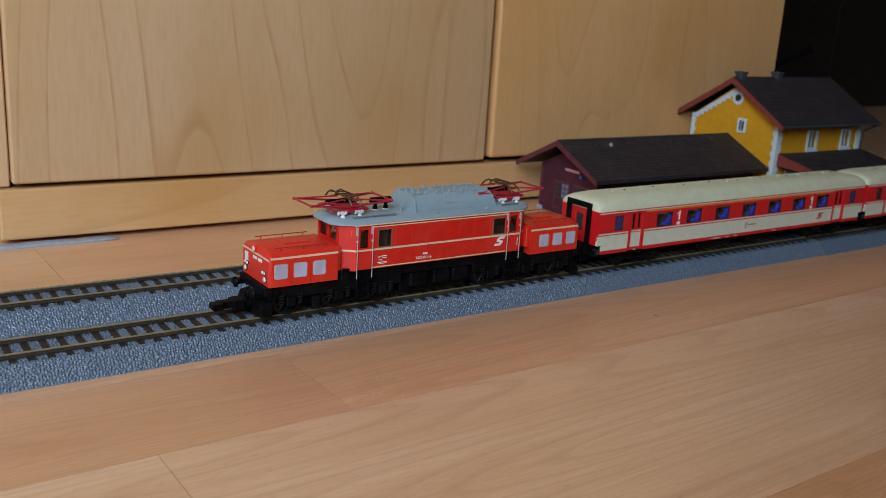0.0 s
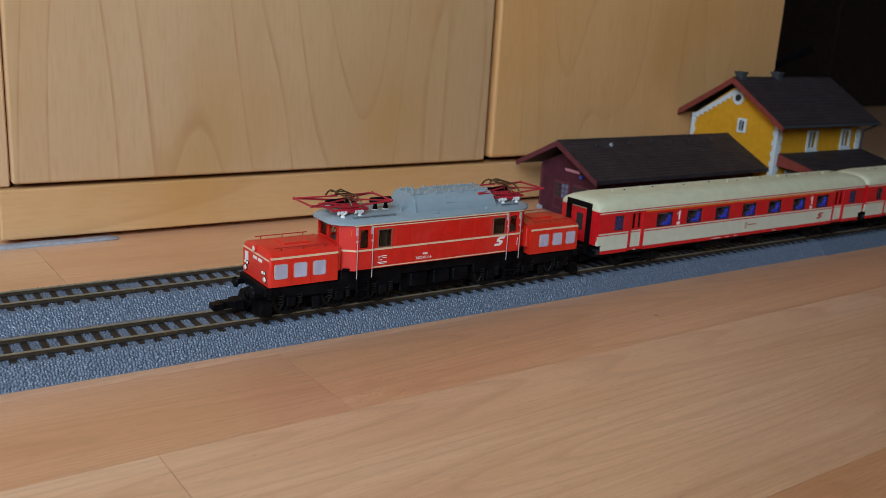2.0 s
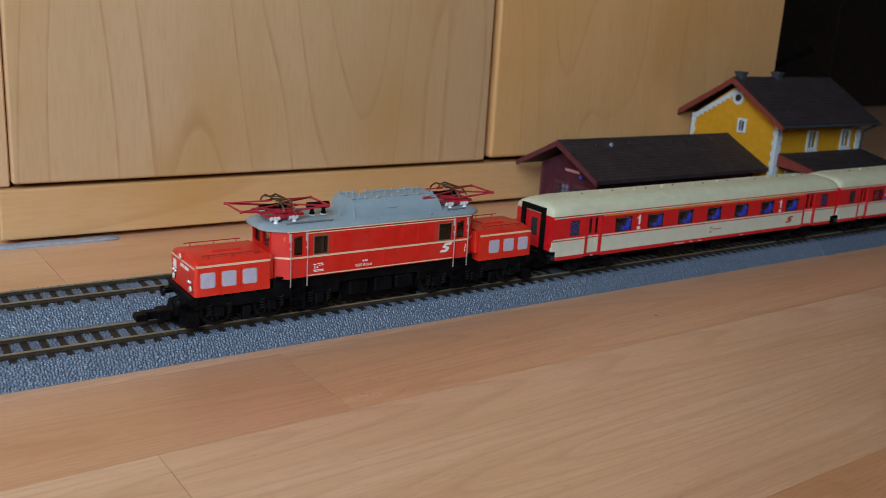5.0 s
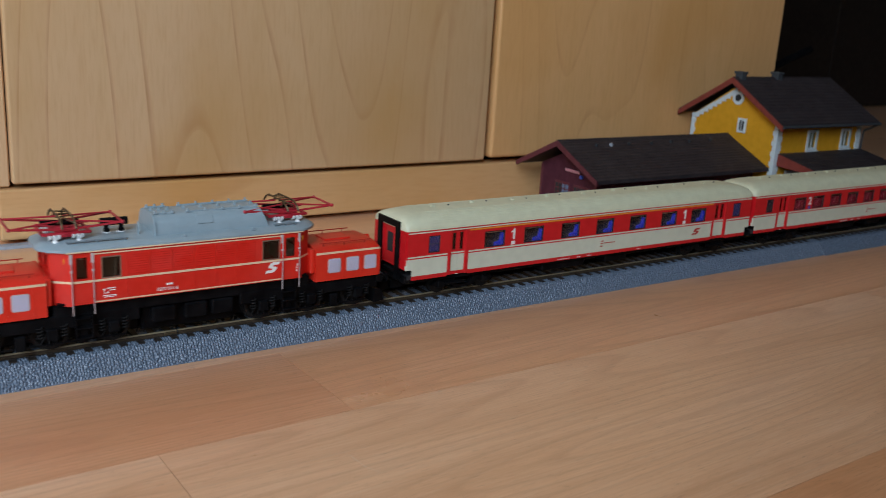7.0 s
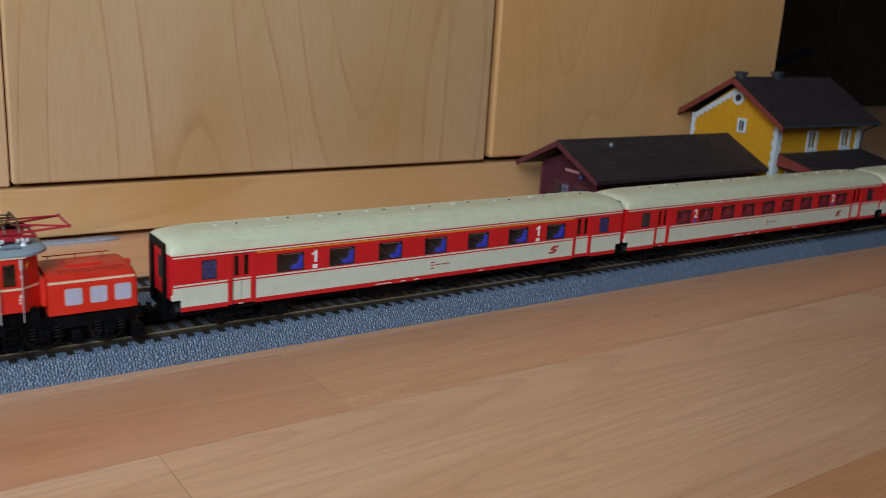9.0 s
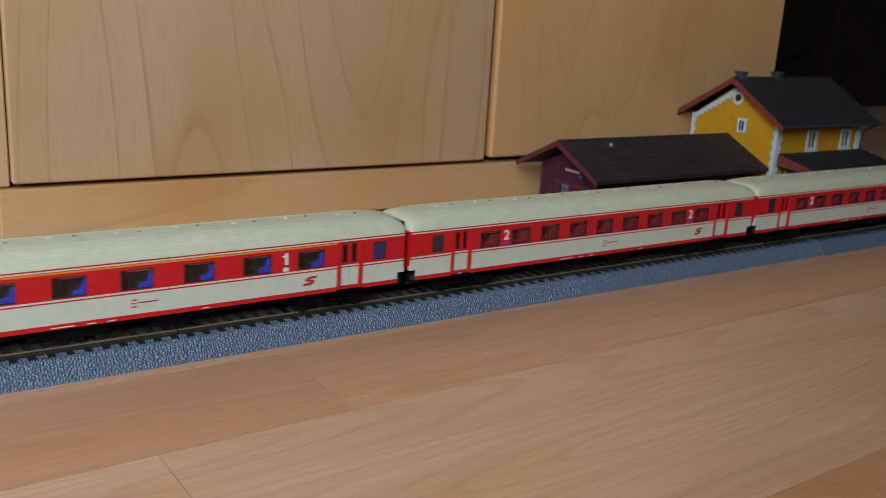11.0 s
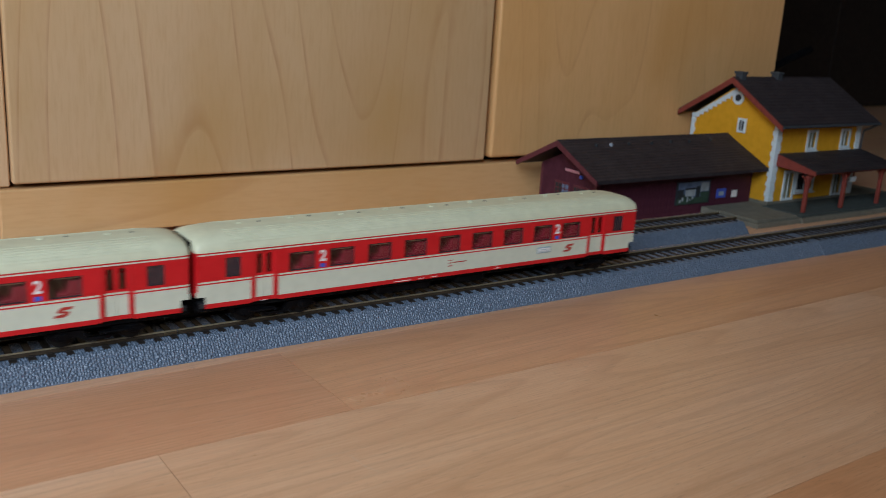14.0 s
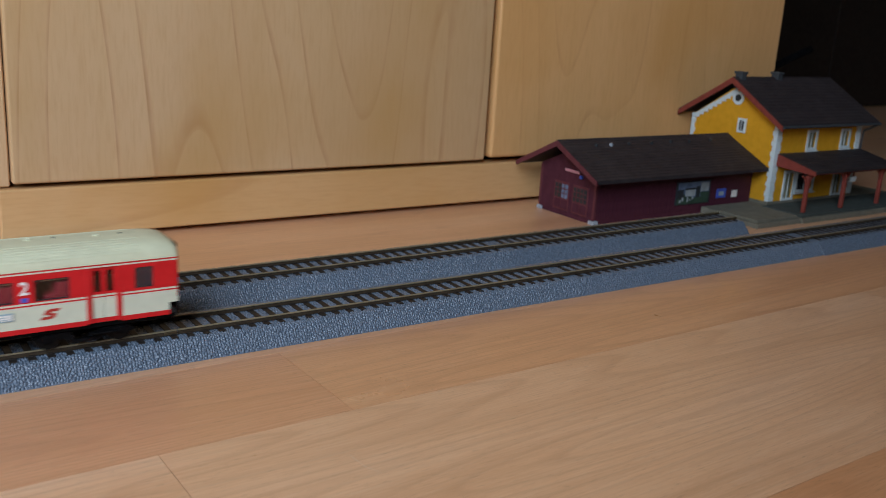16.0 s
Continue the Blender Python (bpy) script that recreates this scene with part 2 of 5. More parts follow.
def prism(bm, outline, axis, a, b, bevel=0.0):
    """An outline of (u, v) pairs swept along an axis from a to b (mm)."""
    put = {"x": lambda u, v, w: (w, u, v), "y": lambda u, v, w: (u, w, v), "z": lambda u, v, w: (u, v, w)}[axis]
    old = set(bm.edges)
    loft(bm, [[put(u, v, a) for u, v in outline], [put(u, v, b) for u, v in outline]])
    if bevel:
        es = [e for e in bm.edges if e not in old]
        bmesh.ops.bevel(bm, geom=es, offset=bevel * MM, segments=2, affect="EDGES", profile=0.5)
    return bm


def plate(bm, x0, x1, z0, z1, y0, y1, holes):
    """An upright plate in the x-z plane, y0..y1 thick, with rectangular openings (x0, x1, z0, z1) cut through."""
    xs = sorted({x0, x1, *[h[i] for h in holes for i in (0, 1)]})
    zs = sorted({z0, z1, *[h[i] for h in holes for i in (2, 3)]})
    vs = {}

    def vert(x, y, z):
        k = (round(x, 4), round(y, 4), round(z, 4))
        if k not in vs:
            vs[k] = bm.verts.new((x * MM, y * MM, z * MM))
        return vs[k]

    def solid(i, j):
        if not (0 <= i < len(xs) - 1 and 0 <= j < len(zs) - 1):
            return False
        cx, cz = (xs[i] + xs[i + 1]) / 2, (zs[j] + zs[j + 1]) / 2
        return not any(h[0] < cx < h[1] and h[2] < cz < h[3] for h in holes)

    for i in range(len(xs) - 1):
        for j in range(len(zs) - 1):
            if not solid(i, j):
                continue
            a, b, c, d = xs[i], xs[i + 1], zs[j], zs[j + 1]
            bm.faces.new([vert(a, y0, c), vert(b, y0, c), vert(b, y0, d), vert(a, y0, d)])
            bm.faces.new([vert(a, y1, c), vert(a, y1, d), vert(b, y1, d), vert(b, y1, c)])
            if not solid(i - 1, j):
                bm.faces.new([vert(a, y0, c), vert(a, y0, d), vert(a, y1, d), vert(a, y1, c)])
            if not solid(i + 1, j):
                bm.faces.new([vert(b, y0, c), vert(b, y1, c), vert(b, y1, d), vert(b, y0, d)])
            if not solid(i, j - 1):
                bm.faces.new([vert(a, y0, c), vert(a, y1, c), vert(b, y1, c), vert(b, y0, c)])
            if not solid(i, j + 1):
                bm.faces.new([vert(a, y0, d), vert(b, y0, d), vert(b, y1, d), vert(a, y1, d)])
    bmesh.ops.recalc_face_normals(bm, faces=bm.faces[:])
    return bm


def lettering(name, text, size, x, z, y, material, parent, out=-1, label=""):
    """Raised print on a side wall that faces -y (out=-1), in the built-in font; x, z: lower left, size: mm of a capital."""
    cu = bpy.data.curves.new(name, "FONT")
    cu.body, cu.size, cu.extrude, cu.offset = text, size * MM * 1.4, 0.00004, size * MM * (0.035 if size > 3 else 0.006)
    tmp = new(name + "_curve", cu)
    bpy.context.view_layer.update()
    me = bpy.data.meshes.new_from_object(tmp.evaluated_get(bpy.context.evaluated_depsgraph_get()))
    bpy.data.objects.remove(tmp)
    bpy.data.curves.remove(cu)
    me.transform(Matrix.Translation((x * MM, y * MM, z * MM)) @ Matrix.Rotation(radians(90), 4, "X"))
    me.materials.clear()
    me.materials.append(material)
    ob = new(name, me)
    ob.parent = parent
    return tagged(ob, label)


# ---- room ----
TP = 0.02128  # the boards run a little askew to the track


def build_room():
    wall = M["wall"]
    k = 1000
    x0, x1, y0, y1, h = ROOM_X0 * k, ROOM_X1 * k, ROOM_Y0 * k, ROOM_Y1 * k, ROOM_H * k
    tagged(part("wall_north", B(x0, x1, y1, y1 + 120, 0, h), wall), "plain painted room wall behind the cabinet", "wall", kind="structure")
    tagged(part("wall_west", B(x0 - 120, x0, y0 - 120, y1 + 120, 0, h), wall), "plain painted room wall", "wall", kind="structure")
    tagged(part("wall_east", B(x1, x1 + 120, y0 - 120, y1 + 120, 0, h), wall), "plain painted room wall", "wall", kind="structure")
    wx0, wx1, wz0, wz1 = WIN_X0 * k, WIN_X1 * k, WIN_Z0 * k, WIN_Z1 * k
    bm = plate(bmesh.new(), x0, x1, 0, h, y0 - 120, y0, [(wx0, wx1, wz0, wz1)])
    tagged(part("wall_south", bm, wall), "plain painted room wall with a window opening", "wall", kind="structure")
    tagged(part("ceiling", B(x0 - 120, x1 + 120, y0 - 120, y1 + 120, h, h + 100), wall), "plain painted room ceiling", "ceiling", kind="structure")
    win = thing("window_1", "white framed room window letting in daylight", "window", kind="structure")
    wm = (wx0 + wx1) / 2
    bm = plate(bmesh.new(), wx0, wx1, wz0, wz1, y0 - 110, y0 - 60, [(wx0 + 50, wm - 25, wz0 + 50, wz1 - 50), (wm + 25, wx1 - 50, wz0 + 50, wz1 - 50)])
    part("window_frame", bm, M["white"], win)
    part("window_sill", B(wx0 - 30, wx1 + 30, y0 - 60, y0 + 40, wz0 - 30, wz0 - 2, bevel=3), M["white"], win)
    # added near-black boards along the north wall; deep shade beside the cabinet coloured in
    pan = thing("panelling", "added near-black boards along the wall, the deep shade there in their colour", "panelling", kind="structure")
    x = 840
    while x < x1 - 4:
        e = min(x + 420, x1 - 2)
        part("panel", B(x + 1, e - 1, y1 - 26, y1 - 2, 2, 1400, bevel=0.4), M["shade_boards"], pan)
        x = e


LEVER = [(733, 26, 108), (767, 26, 115), (818, 26, 132)]


def build_cabinet():
    at = Matrix.Translation((0.0506, 0.1978, -0.00186)) @ Matrix.Rotation(-0.00396, 4, "Z") @ Matrix.Scale(1.012, 4)
    cab = thing("cupboard", "tall maple veneer cupboard with plain doors on a low plinth", "cupboard", at=at)
    part("plinth", B(32, 734, 0.0, 18, 5.0, 35.6, bevel=1.2, seg=2), M["plinth"], cab, "maple plinth board with a shadow gap to the floor").color = (1.05, 0.97, 0.8, 1.0)
    part("plinth", B(32, 50, 18.5, 515, 1.9, 36.0, bevel=0.6), M["plinth"], cab)
    # unseen boards and blocks; the shade under the cupboard is in their colour
    part("plinth", B(50.5, 733, 70, 88, 1.9, 36.0), M["cavity"], cab, "added inner board coloured near black for the shade under the cupboard")
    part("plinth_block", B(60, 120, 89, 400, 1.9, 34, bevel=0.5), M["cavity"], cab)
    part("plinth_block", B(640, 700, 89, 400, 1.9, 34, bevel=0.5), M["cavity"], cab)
    part("side_panel", B(10, 39.3, 4, 520, 36.5, 1500, bevel=0.8), M["door"], cab)
    part("side_panel", B(716, 734, 21, 520, 1.9, 1500, bevel=0.8), M["door"], cab)
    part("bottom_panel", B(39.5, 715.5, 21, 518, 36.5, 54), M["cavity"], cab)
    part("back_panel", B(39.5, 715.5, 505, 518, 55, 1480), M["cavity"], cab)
    part("top_panel", B(39.5, 715.5, 21, 504, 1480, 1499), M["door"], cab)
    part("partition", B(378, 392, 22, 503, 55, 1479), M["cavity"], cab)
    # leaf tints put cool daylight at left, warmer light at right, into the colour
    part("door", B(40, 383.2, 0.2, 19, 38.4, 1495, bevel=1.6, seg=3), M["door"], cab, "maple veneer door with straight grain and cathedral figure").color = (0.98, 1.0, 1.0, 1.0)
    part("door", B(388.6, 731, 0.0, 19, 39.8, 1495, bevel=2.4, seg=3), M["door"], cab, "maple veneer door with a worn rounded edge").color = (1.18, 1.04, 0.8, 0.45)
    bm = bmesh.new()
    tube(bm, LEVER, 4.6, 10)
    part("lever", bm, M["black"], cab, "black lever on the cupboard side")
    bm = bmesh.new()
    outline = [(-40, 0.0), (139, 0.0), (150, 0.7), (143, 1.7), (124, 1.4), (114, 1.9), (-40, 1.9)]
    prism(bm, [(x, z) for x, z in outline], "y", 189.5, 196.8, 0.3)
    tagged(part("metal_strip", bm, M["strip"], smooth=False), "thin aluminium strip lying on the floor under the plinth", "metal strip")


def ballast_mesh(L, steps, grid, toe=-22.0):
    """The moulded bed: a ridge profile covered with small rounded stones (a jittered cell pattern), open underneath."""
    prof = [(toe, 0.0), (toe + 1.0, 1.4), (-15.9, 8.2), (-15.0, 8.45), (17.4, 8.45), (18.3, 8.2), (22.4, 1.4), (23.4, 0.0)]
    seg = [0.0]
    for p, q in zip(prof, prof[1:]):
        seg.append(seg[-1] + math.hypot(q[0] - p[0], q[1] - p[1]))
    nu = int(L / grid)
    mid = seg[-1]
    vs = np.concatenate([np.arange(0, 15, steps[0]), np.arange(15, mid - 12, steps[1]), np.linspace(mid - 12, mid, int(12 / steps[2]))])
    nv = len(vs)
    py = np.interp(vs, seg, [p[0] for p in prof])
    pz = np.interp(vs, seg, [p[1] for p in prof])
    ny, nz = -np.gradient(pz, vs), np.gradient(py, vs)
    nl = np.hypot(ny, nz)
    ny, nz = ny / nl, nz / nl
    us = np.linspace(0.01, L - 0.01, nu)
    U, V = np.meshgrid(us, vs, indexing="ij")
    cell = 1.2
    gu, gv = int(L / cell) + 4, int(seg[-1] / cell) + 4
    rng = np.random.RandomState(3)
    jx, jy, hh = rng.uniform(0.18, 0.82, (gu, gv)), rng.uniform(0.18, 0.82, (gu, gv)), rng.uniform(0.65, 1.0, (gu, gv))
    iu, iv = (U / cell).astype(int) + 1, (V / cell).astype(int) + 1
    best = np.full(U.shape, 9.0)
    tall = np.zeros(U.shape)
    for du in (-1, 0, 1):
        for dv in (-1, 0, 1):
            a, b = iu + du, iv + dv
            d = np.hypot((a - 1 + jx[a, b]) - U / cell, (b - 1 + jy[a, b]) - V / cell)
            near = d < best
            best = np.where(near, d, best)
            tall = np.where(near, hh[a, b], tall)
    H = tall * np.sqrt(np.clip(1.0 - (best / 0.54) ** 2, 0, 1)) * 0.72 - 0.26
    edge = np.minimum(1.0, np.minimum(vs - vs[0], vs[-1] - vs) / 0.8)
    H = H * edge[None, :]
    X = U + 0 * V
    Y = py[None, :] + H * ny[None, :]
    Z = np.maximum(pz[None, :] + H * nz[None, :], 0.0)
    co = np.stack([X, Y, Z], -1).reshape(-1, 3) * MM
    idx = np.arange(nu * nv).reshape(nu, nv)
    fa = np.stack([idx[:-1, :-1], idx[1:, :-1], idx[1:, 1:], idx[:-1, 1:]], -1).reshape(-1, 4)
    faces = fa.tolist()
    faces.append(idx[0, :].tolist())
    faces.append(idx[-1, ::-1].tolist())
    me = bpy.data.meshes.new("ballast_bed")
    me.from_pydata(co.tolist(), [], faces)
    me.polygons.foreach_set("use_smooth", [True] * len(fa) + [False, False])
    me.materials.append(M["ballast"])
    return me


BED_NEAR = ballast_mesh(229.0, (0.2, 0.34, 0.8), 0.2)
BED_SIDING = ballast_mesh(229.0, (0.28, 0.4, 1.2), 0.26, -25.0)
BED_MID = ballast_mesh(229.0, (0.3, 0.6, 1.2), 0.3)
BED_FAR = ballast_mesh(229.0, (0.4, 0.7, 1.2), 0.5, -23.0)


def build_track_section(x0, x1, y, group, phase=54.2):
    sec = thing("track_section", "model railway track piece with brown sleepers on grey moulded ballast", "model track", group, at=pose(x0 * MM, y * MM, 0))
    L = x1 - x0
    bed = new("ballast_bed", (BED_NEAR if x0 < 300 else BED_MID) if y < 10 and -110 < x0 < 400 else BED_SIDING if y > 10 and -110 < x0 < 300 else BED_FAR)
    bed.parent = sec
    tagged(bed, "grey moulded ballast bed")
    for s in (-1, 1):
        c = 8.7 * s
        foot = [(c - 1.0, 9.05), (c + 1.0, 9.05), (c + 1.0, 9.3), (c + 0.25, 9.5), (c + 0.25, 10.4), (c - 0.25, 10.4), (c - 0.25, 9.5), (c - 1.0, 9.3)]
        rl = part("rail", prism(bmesh.new(), foot, "x", 0.3, L - 0.3), M["rail_web"], sec)
        head = [(c - 0.32, 10.4), (c + 0.32, 10.4), (c + 0.5, 10.55), (c + 0.5, 10.85), (c + 0.38, 11.0), (c - 0.38, 11.0), (c - 0.5, 10.85), (c - 0.5, 10.55)]
        part("rail_head", prism(bmesh.new(), head, "x", 0.3, L - 0.3), M["rail"], rl, "bright worn rail head")
        bm = bmesh.new()
        box(bm, L - 6, L - 0.2, c - 1.15, c - 0.55, 9.1, 10.5, bevel=0.15)
        box(bm, L - 6, L - 0.2, c + 0.55, c + 1.15, 9.1, 10.5, bevel=0.15)
        part("rail_joiner", bm, M["brass"], sec)
    bm = bmesh.new()
    box(bm, -1.45, 1.45, -13.6, 13.6, 7.6, 9.0, bevel=0.2)
    for c in (-8.7, 8.7):
        box(bm, -1.2, 1.2, c - 2.1, c + 2.1, 9.0, 9.35, bevel=0.15)
    pitch = 7.18
    i0 = math.ceil((x0 + 1.6 - phase) / pitch)
    xs = []
    while phase + i0 * pitch < x1 - 1.6:
        xs.append(phase + i0 * pitch - x0)
        i0 += 1
    first = part("sleeper", bm, M["sleeper"], sec, loc=(xs[0] * MM, 0, 0))
    for x in xs[1:]:
        same_part(first, (x * MM, 0, 0))
    return sec


def build_tracks():
    for a, b in ((-566, -337), (-337, -108), (-108, 121), (121, 350), (350, 579), (579, 808), (808, 1037), (1037, 1266)):
        build_track_section(a, b, 0, "front track")
    for a, b in ((-337, -108), (-108, 121), (121, 350), (350, 579)):
        build_track_section(a, b, 64.48, "siding track", 57.0)


def slope_roof(bm, x0, x1, y0, y1, ridge_y, z0, z1, th, ridge_z=None):
    """A pitched roof along x: eaves at y0 and y1 (height z0), ridge at z1."""
    prism(bm, [(y0, z0), (ridge_y, z1), (y1, z0), (y1, z0 - th), (ridge_y, z1 - th * 1.1), (y0, z0 - th)], "x", x0, x1)
    return bm


def build_shed():
    sh = thing("goods_shed", "model goods shed with plum red boards and dark roof", "model building", at=Matrix.Translation(EYE * 0.015) @ Matrix.Scale(0.985, 4))
    w = M["shed_wall"]
    x0, x1, y0, y1, rz = 487, 673.5, 117, 182, 30
    front = bmesh.new()
    loft(front, [[(x0, y0, 1.5), (x0, y1, 1.5), (x0, y1, rz + 6), (x0, 149.5, 51), (x0, y0, rz + 6)], [(x0 + 1.6, y0, 1.5), (x0 + 1.6, y1, 1.5), (x0 + 1.6, y1, rz + 6), (x0 + 1.6, 149.5, 51), (x0 + 1.6, y0, rz + 6)]])
    part("gable_wall", front, w, sh)
    back = bmesh.new()
    loft(back, [[(x1 - 1.6, y0, 1.5), (x1 - 1.6, y1, 1.5), (x1 - 1.6, y1, rz + 6), (x1 - 1.6, 149.5, 51), (x1 - 1.6, y0, rz + 6)], [(x1, y0, 1.5), (x1, y1, 1.5), (x1, y1, rz + 6), (x1, 149.5, 51), (x1, y0, rz + 6)]])
    part("gable_wall", back, w, sh)
    # boarded long walls
    first = None
    n = 48
    step = (x1 - x0 - 3.4) / n
    for yy in (y0, y1 - 1.4):
        for i in range(n):
            loc = ((x0 + 1.7 + step * (i + 0.5)) * MM, (yy + 0.7) * MM, 0)
            if first is None:
                first = part("board", B(-step / 2 + 0.12, step / 2 - 0.12, -0.6, 0.6, 1.5, rz + 5.5), w, sh, loc=loc)
            else:
                same_part(first, loc)
    part("corner_post", B(x0 - 0.5, x0 + 1.8, y0 - 0.5, y0 + 1.8, 1, rz + 5, bevel=0.2), M["trim_shed"], sh)
    part("corner_post", B(x0 - 0.5, x0 + 1.8, y1 - 1.8, y1 + 0.5, 1, rz + 5, bevel=0.2), M["trim_shed"], sh)
    part("base", B(x0 - 0.2, x1, y0 + 0.3, y1 - 0.3, -2.35, 1.5), w, sh)
    for yy in (y0 - 3, y1 - 6):
        part("corner_stone", B(x0 - 1.6, x0 + 4, yy + 1, yy + 7, -2.35, 0.6, bevel=0.3), M["strip"], sh)
    # gable doors
    for ya in (124, 146):
        d = part("door", B(x0 - 0.8, x0 - 0.1, ya, ya + 18, 2, 25, bevel=0.2), M["trim_shed"], sh)
        for a in (1.5, 9.5):
            # one pane is blue-grey: a light-blue reflection put into its colour
            part("pane", B(x0 - 1.2, x0 - 0.85, ya + a, ya + a + 7, 12, 23), M["dark_inside"] if not (ya == 146 and a == 1.5) else M["poster_sky_pane_sheen"], d)
            for gz in (15.4, 19.2):
                part("glazing_bar", B(x0 - 1.35, x0 - 1.22, ya + a, ya + a + 7, gz, gz + 0.6), M["trim_shed"], d)
            part("glazing_bar", B(x0 - 1.35, x0 - 1.22, ya + a + 3.2, ya + a + 3.8, 12, 23), M["trim_shed"], d)
            part("lower_panel", B(x0 - 1.1, x0 - 0.85, ya + a, ya + a + 7, 3.5, 10.5), w, d)
    bm = B(x0 - 0.7, x0 - 0.1, 136.5, 153, 34.0, 36.0)
    part("name_board", bm, M["name_pink"], sh, "narrow pink name board with illegible writing")
    part("lamp", ball(bmesh.new(), (x0 - 1.5, 133, 32), 1.6), M["sign_blue"], sh)
    # track side: poster and two small signs
    po = part("poster", B(577, 619, y0 - 0.7, y0 - 0.15, 6.5, 26, bevel=0.1), M["poster_frame"], sh, "large dark framed poster with a pale building in green fields")
    yp, yq = y0 - 1.0, y0 - 0.75
    prints = ((579, 617, 12.5, 25.2, "poster_sky_pane_sheen", 0.0), (579, 617, 7.3, 12.3, "poster", 0.0), (579, 586, 12.0, 19.5, "poster_frame", 0.1),
              (586, 596, 12.4, 15.5, "poster", 0.1), (588, 600, 13.5, 19.0, "poster_pale", 0.2), (587, 601, 19.0, 20.6, "poster_frame", 0.2),
              (601, 606, 12.2, 21.5, "poster_frame", 0.1), (606.5, 616.2, 17.0, 24.2, "poster_pale", 0.1), (606.5, 617, 12.4, 16.5, "poster", 0.1))
    for pa, pb, pc, pd, mat, up in prints:
        part("print", B(pa, pb, yp - up, yq - up, pc, pd), M[mat], po)
    bars_bm = bmesh.new()
    for q in range(6):
        box(bars_bm, 581 + q * 3, 583 + q * 3, yp - 0.4, yp - 0.31, 9 + (q % 3), 11 + (q % 2) * 2)
    part("print", bars_bm, M["poster_pale"], po)
    sg = part("sign", B(628, 640, y0 - 0.7, y0 - 0.15, 9.5, 17.5, bevel=0.1), M["sign_blue"], sh)
    part("print", B(630.5, 637, y0 - 0.9, y0 - 0.72, 11.5, 15), M["poster_pale"], sg)
    part("sign", B(648, 655, y0 - 0.7, y0 - 0.15, 9, 15, bevel=0.1), M["print_white"], sh)
    for k, bx in enumerate((505, 520, 541, 566, 590, 612, 640)):
        part("snow_guard", B(bx, bx + 2.2, 140.2 - k % 2, 142.6 - k % 2, 54.0, 56.6, bevel=0.3), M["strip"] if k == 1 else M["poster_frame"], sh)
    roof(sh, 473, 674.5, 102, 198, 150, 35.0, 58.5, 2.2)
    for k in (-1, 1):
        e = 102 if k < 0 else 198
        bm = bmesh.new()
        loft(bm, [[(472, e, 31.6), (472, e, 35.3), (472, 150, 58.9), (472, 150, 54.4)], [(474.2, e, 31.6), (474.2, e, 35.3), (474.2, 150, 58.9), (474.2, 150, 54.4)]])
        part("bargeboard", bm, M["trim_shed"], sh)


def roof(owner, x0, x1, y0, y1, yr, z0, z1, th):
    """A pitched roof with courses of tiles laid on boards."""
    deck = part("roof", slope_roof(bmesh.new(), x0, x1, y0, y1, yr, z0, z1, th), M["roof_tile"], owner, "dark brown tiled roof")
    for s in (-1, 1):
        e = y0 if s < 0 else y1
        n = 15
        for i in range(n):
            a, b = i / n, (i + 1.25) / n
            b = min(b, 1.0)
            ya, yb = e + (yr - e) * a, e + (yr - e) * b
            za, zb = z0 + (z1 - z0) * a, z0 + (z1 - z0) * b
            bm = bmesh.new()
            loft(bm, [[(x, ya, za + 0.75), (x, ya, za + 0.2), (x, yb, zb + 0.1), (x, yb, zb + 0.3)] for x in (x0 + 0.2, x1 - 0.2)])
            part("tile_course", bm, M["roof_tile"], deck)
    part("ridge", cyl(bmesh.new(), (x0, yr, z1 - 0.1), (x1, yr, z1 - 0.1), 1.1, n=8), M["roof_tile"], deck)
    return deck


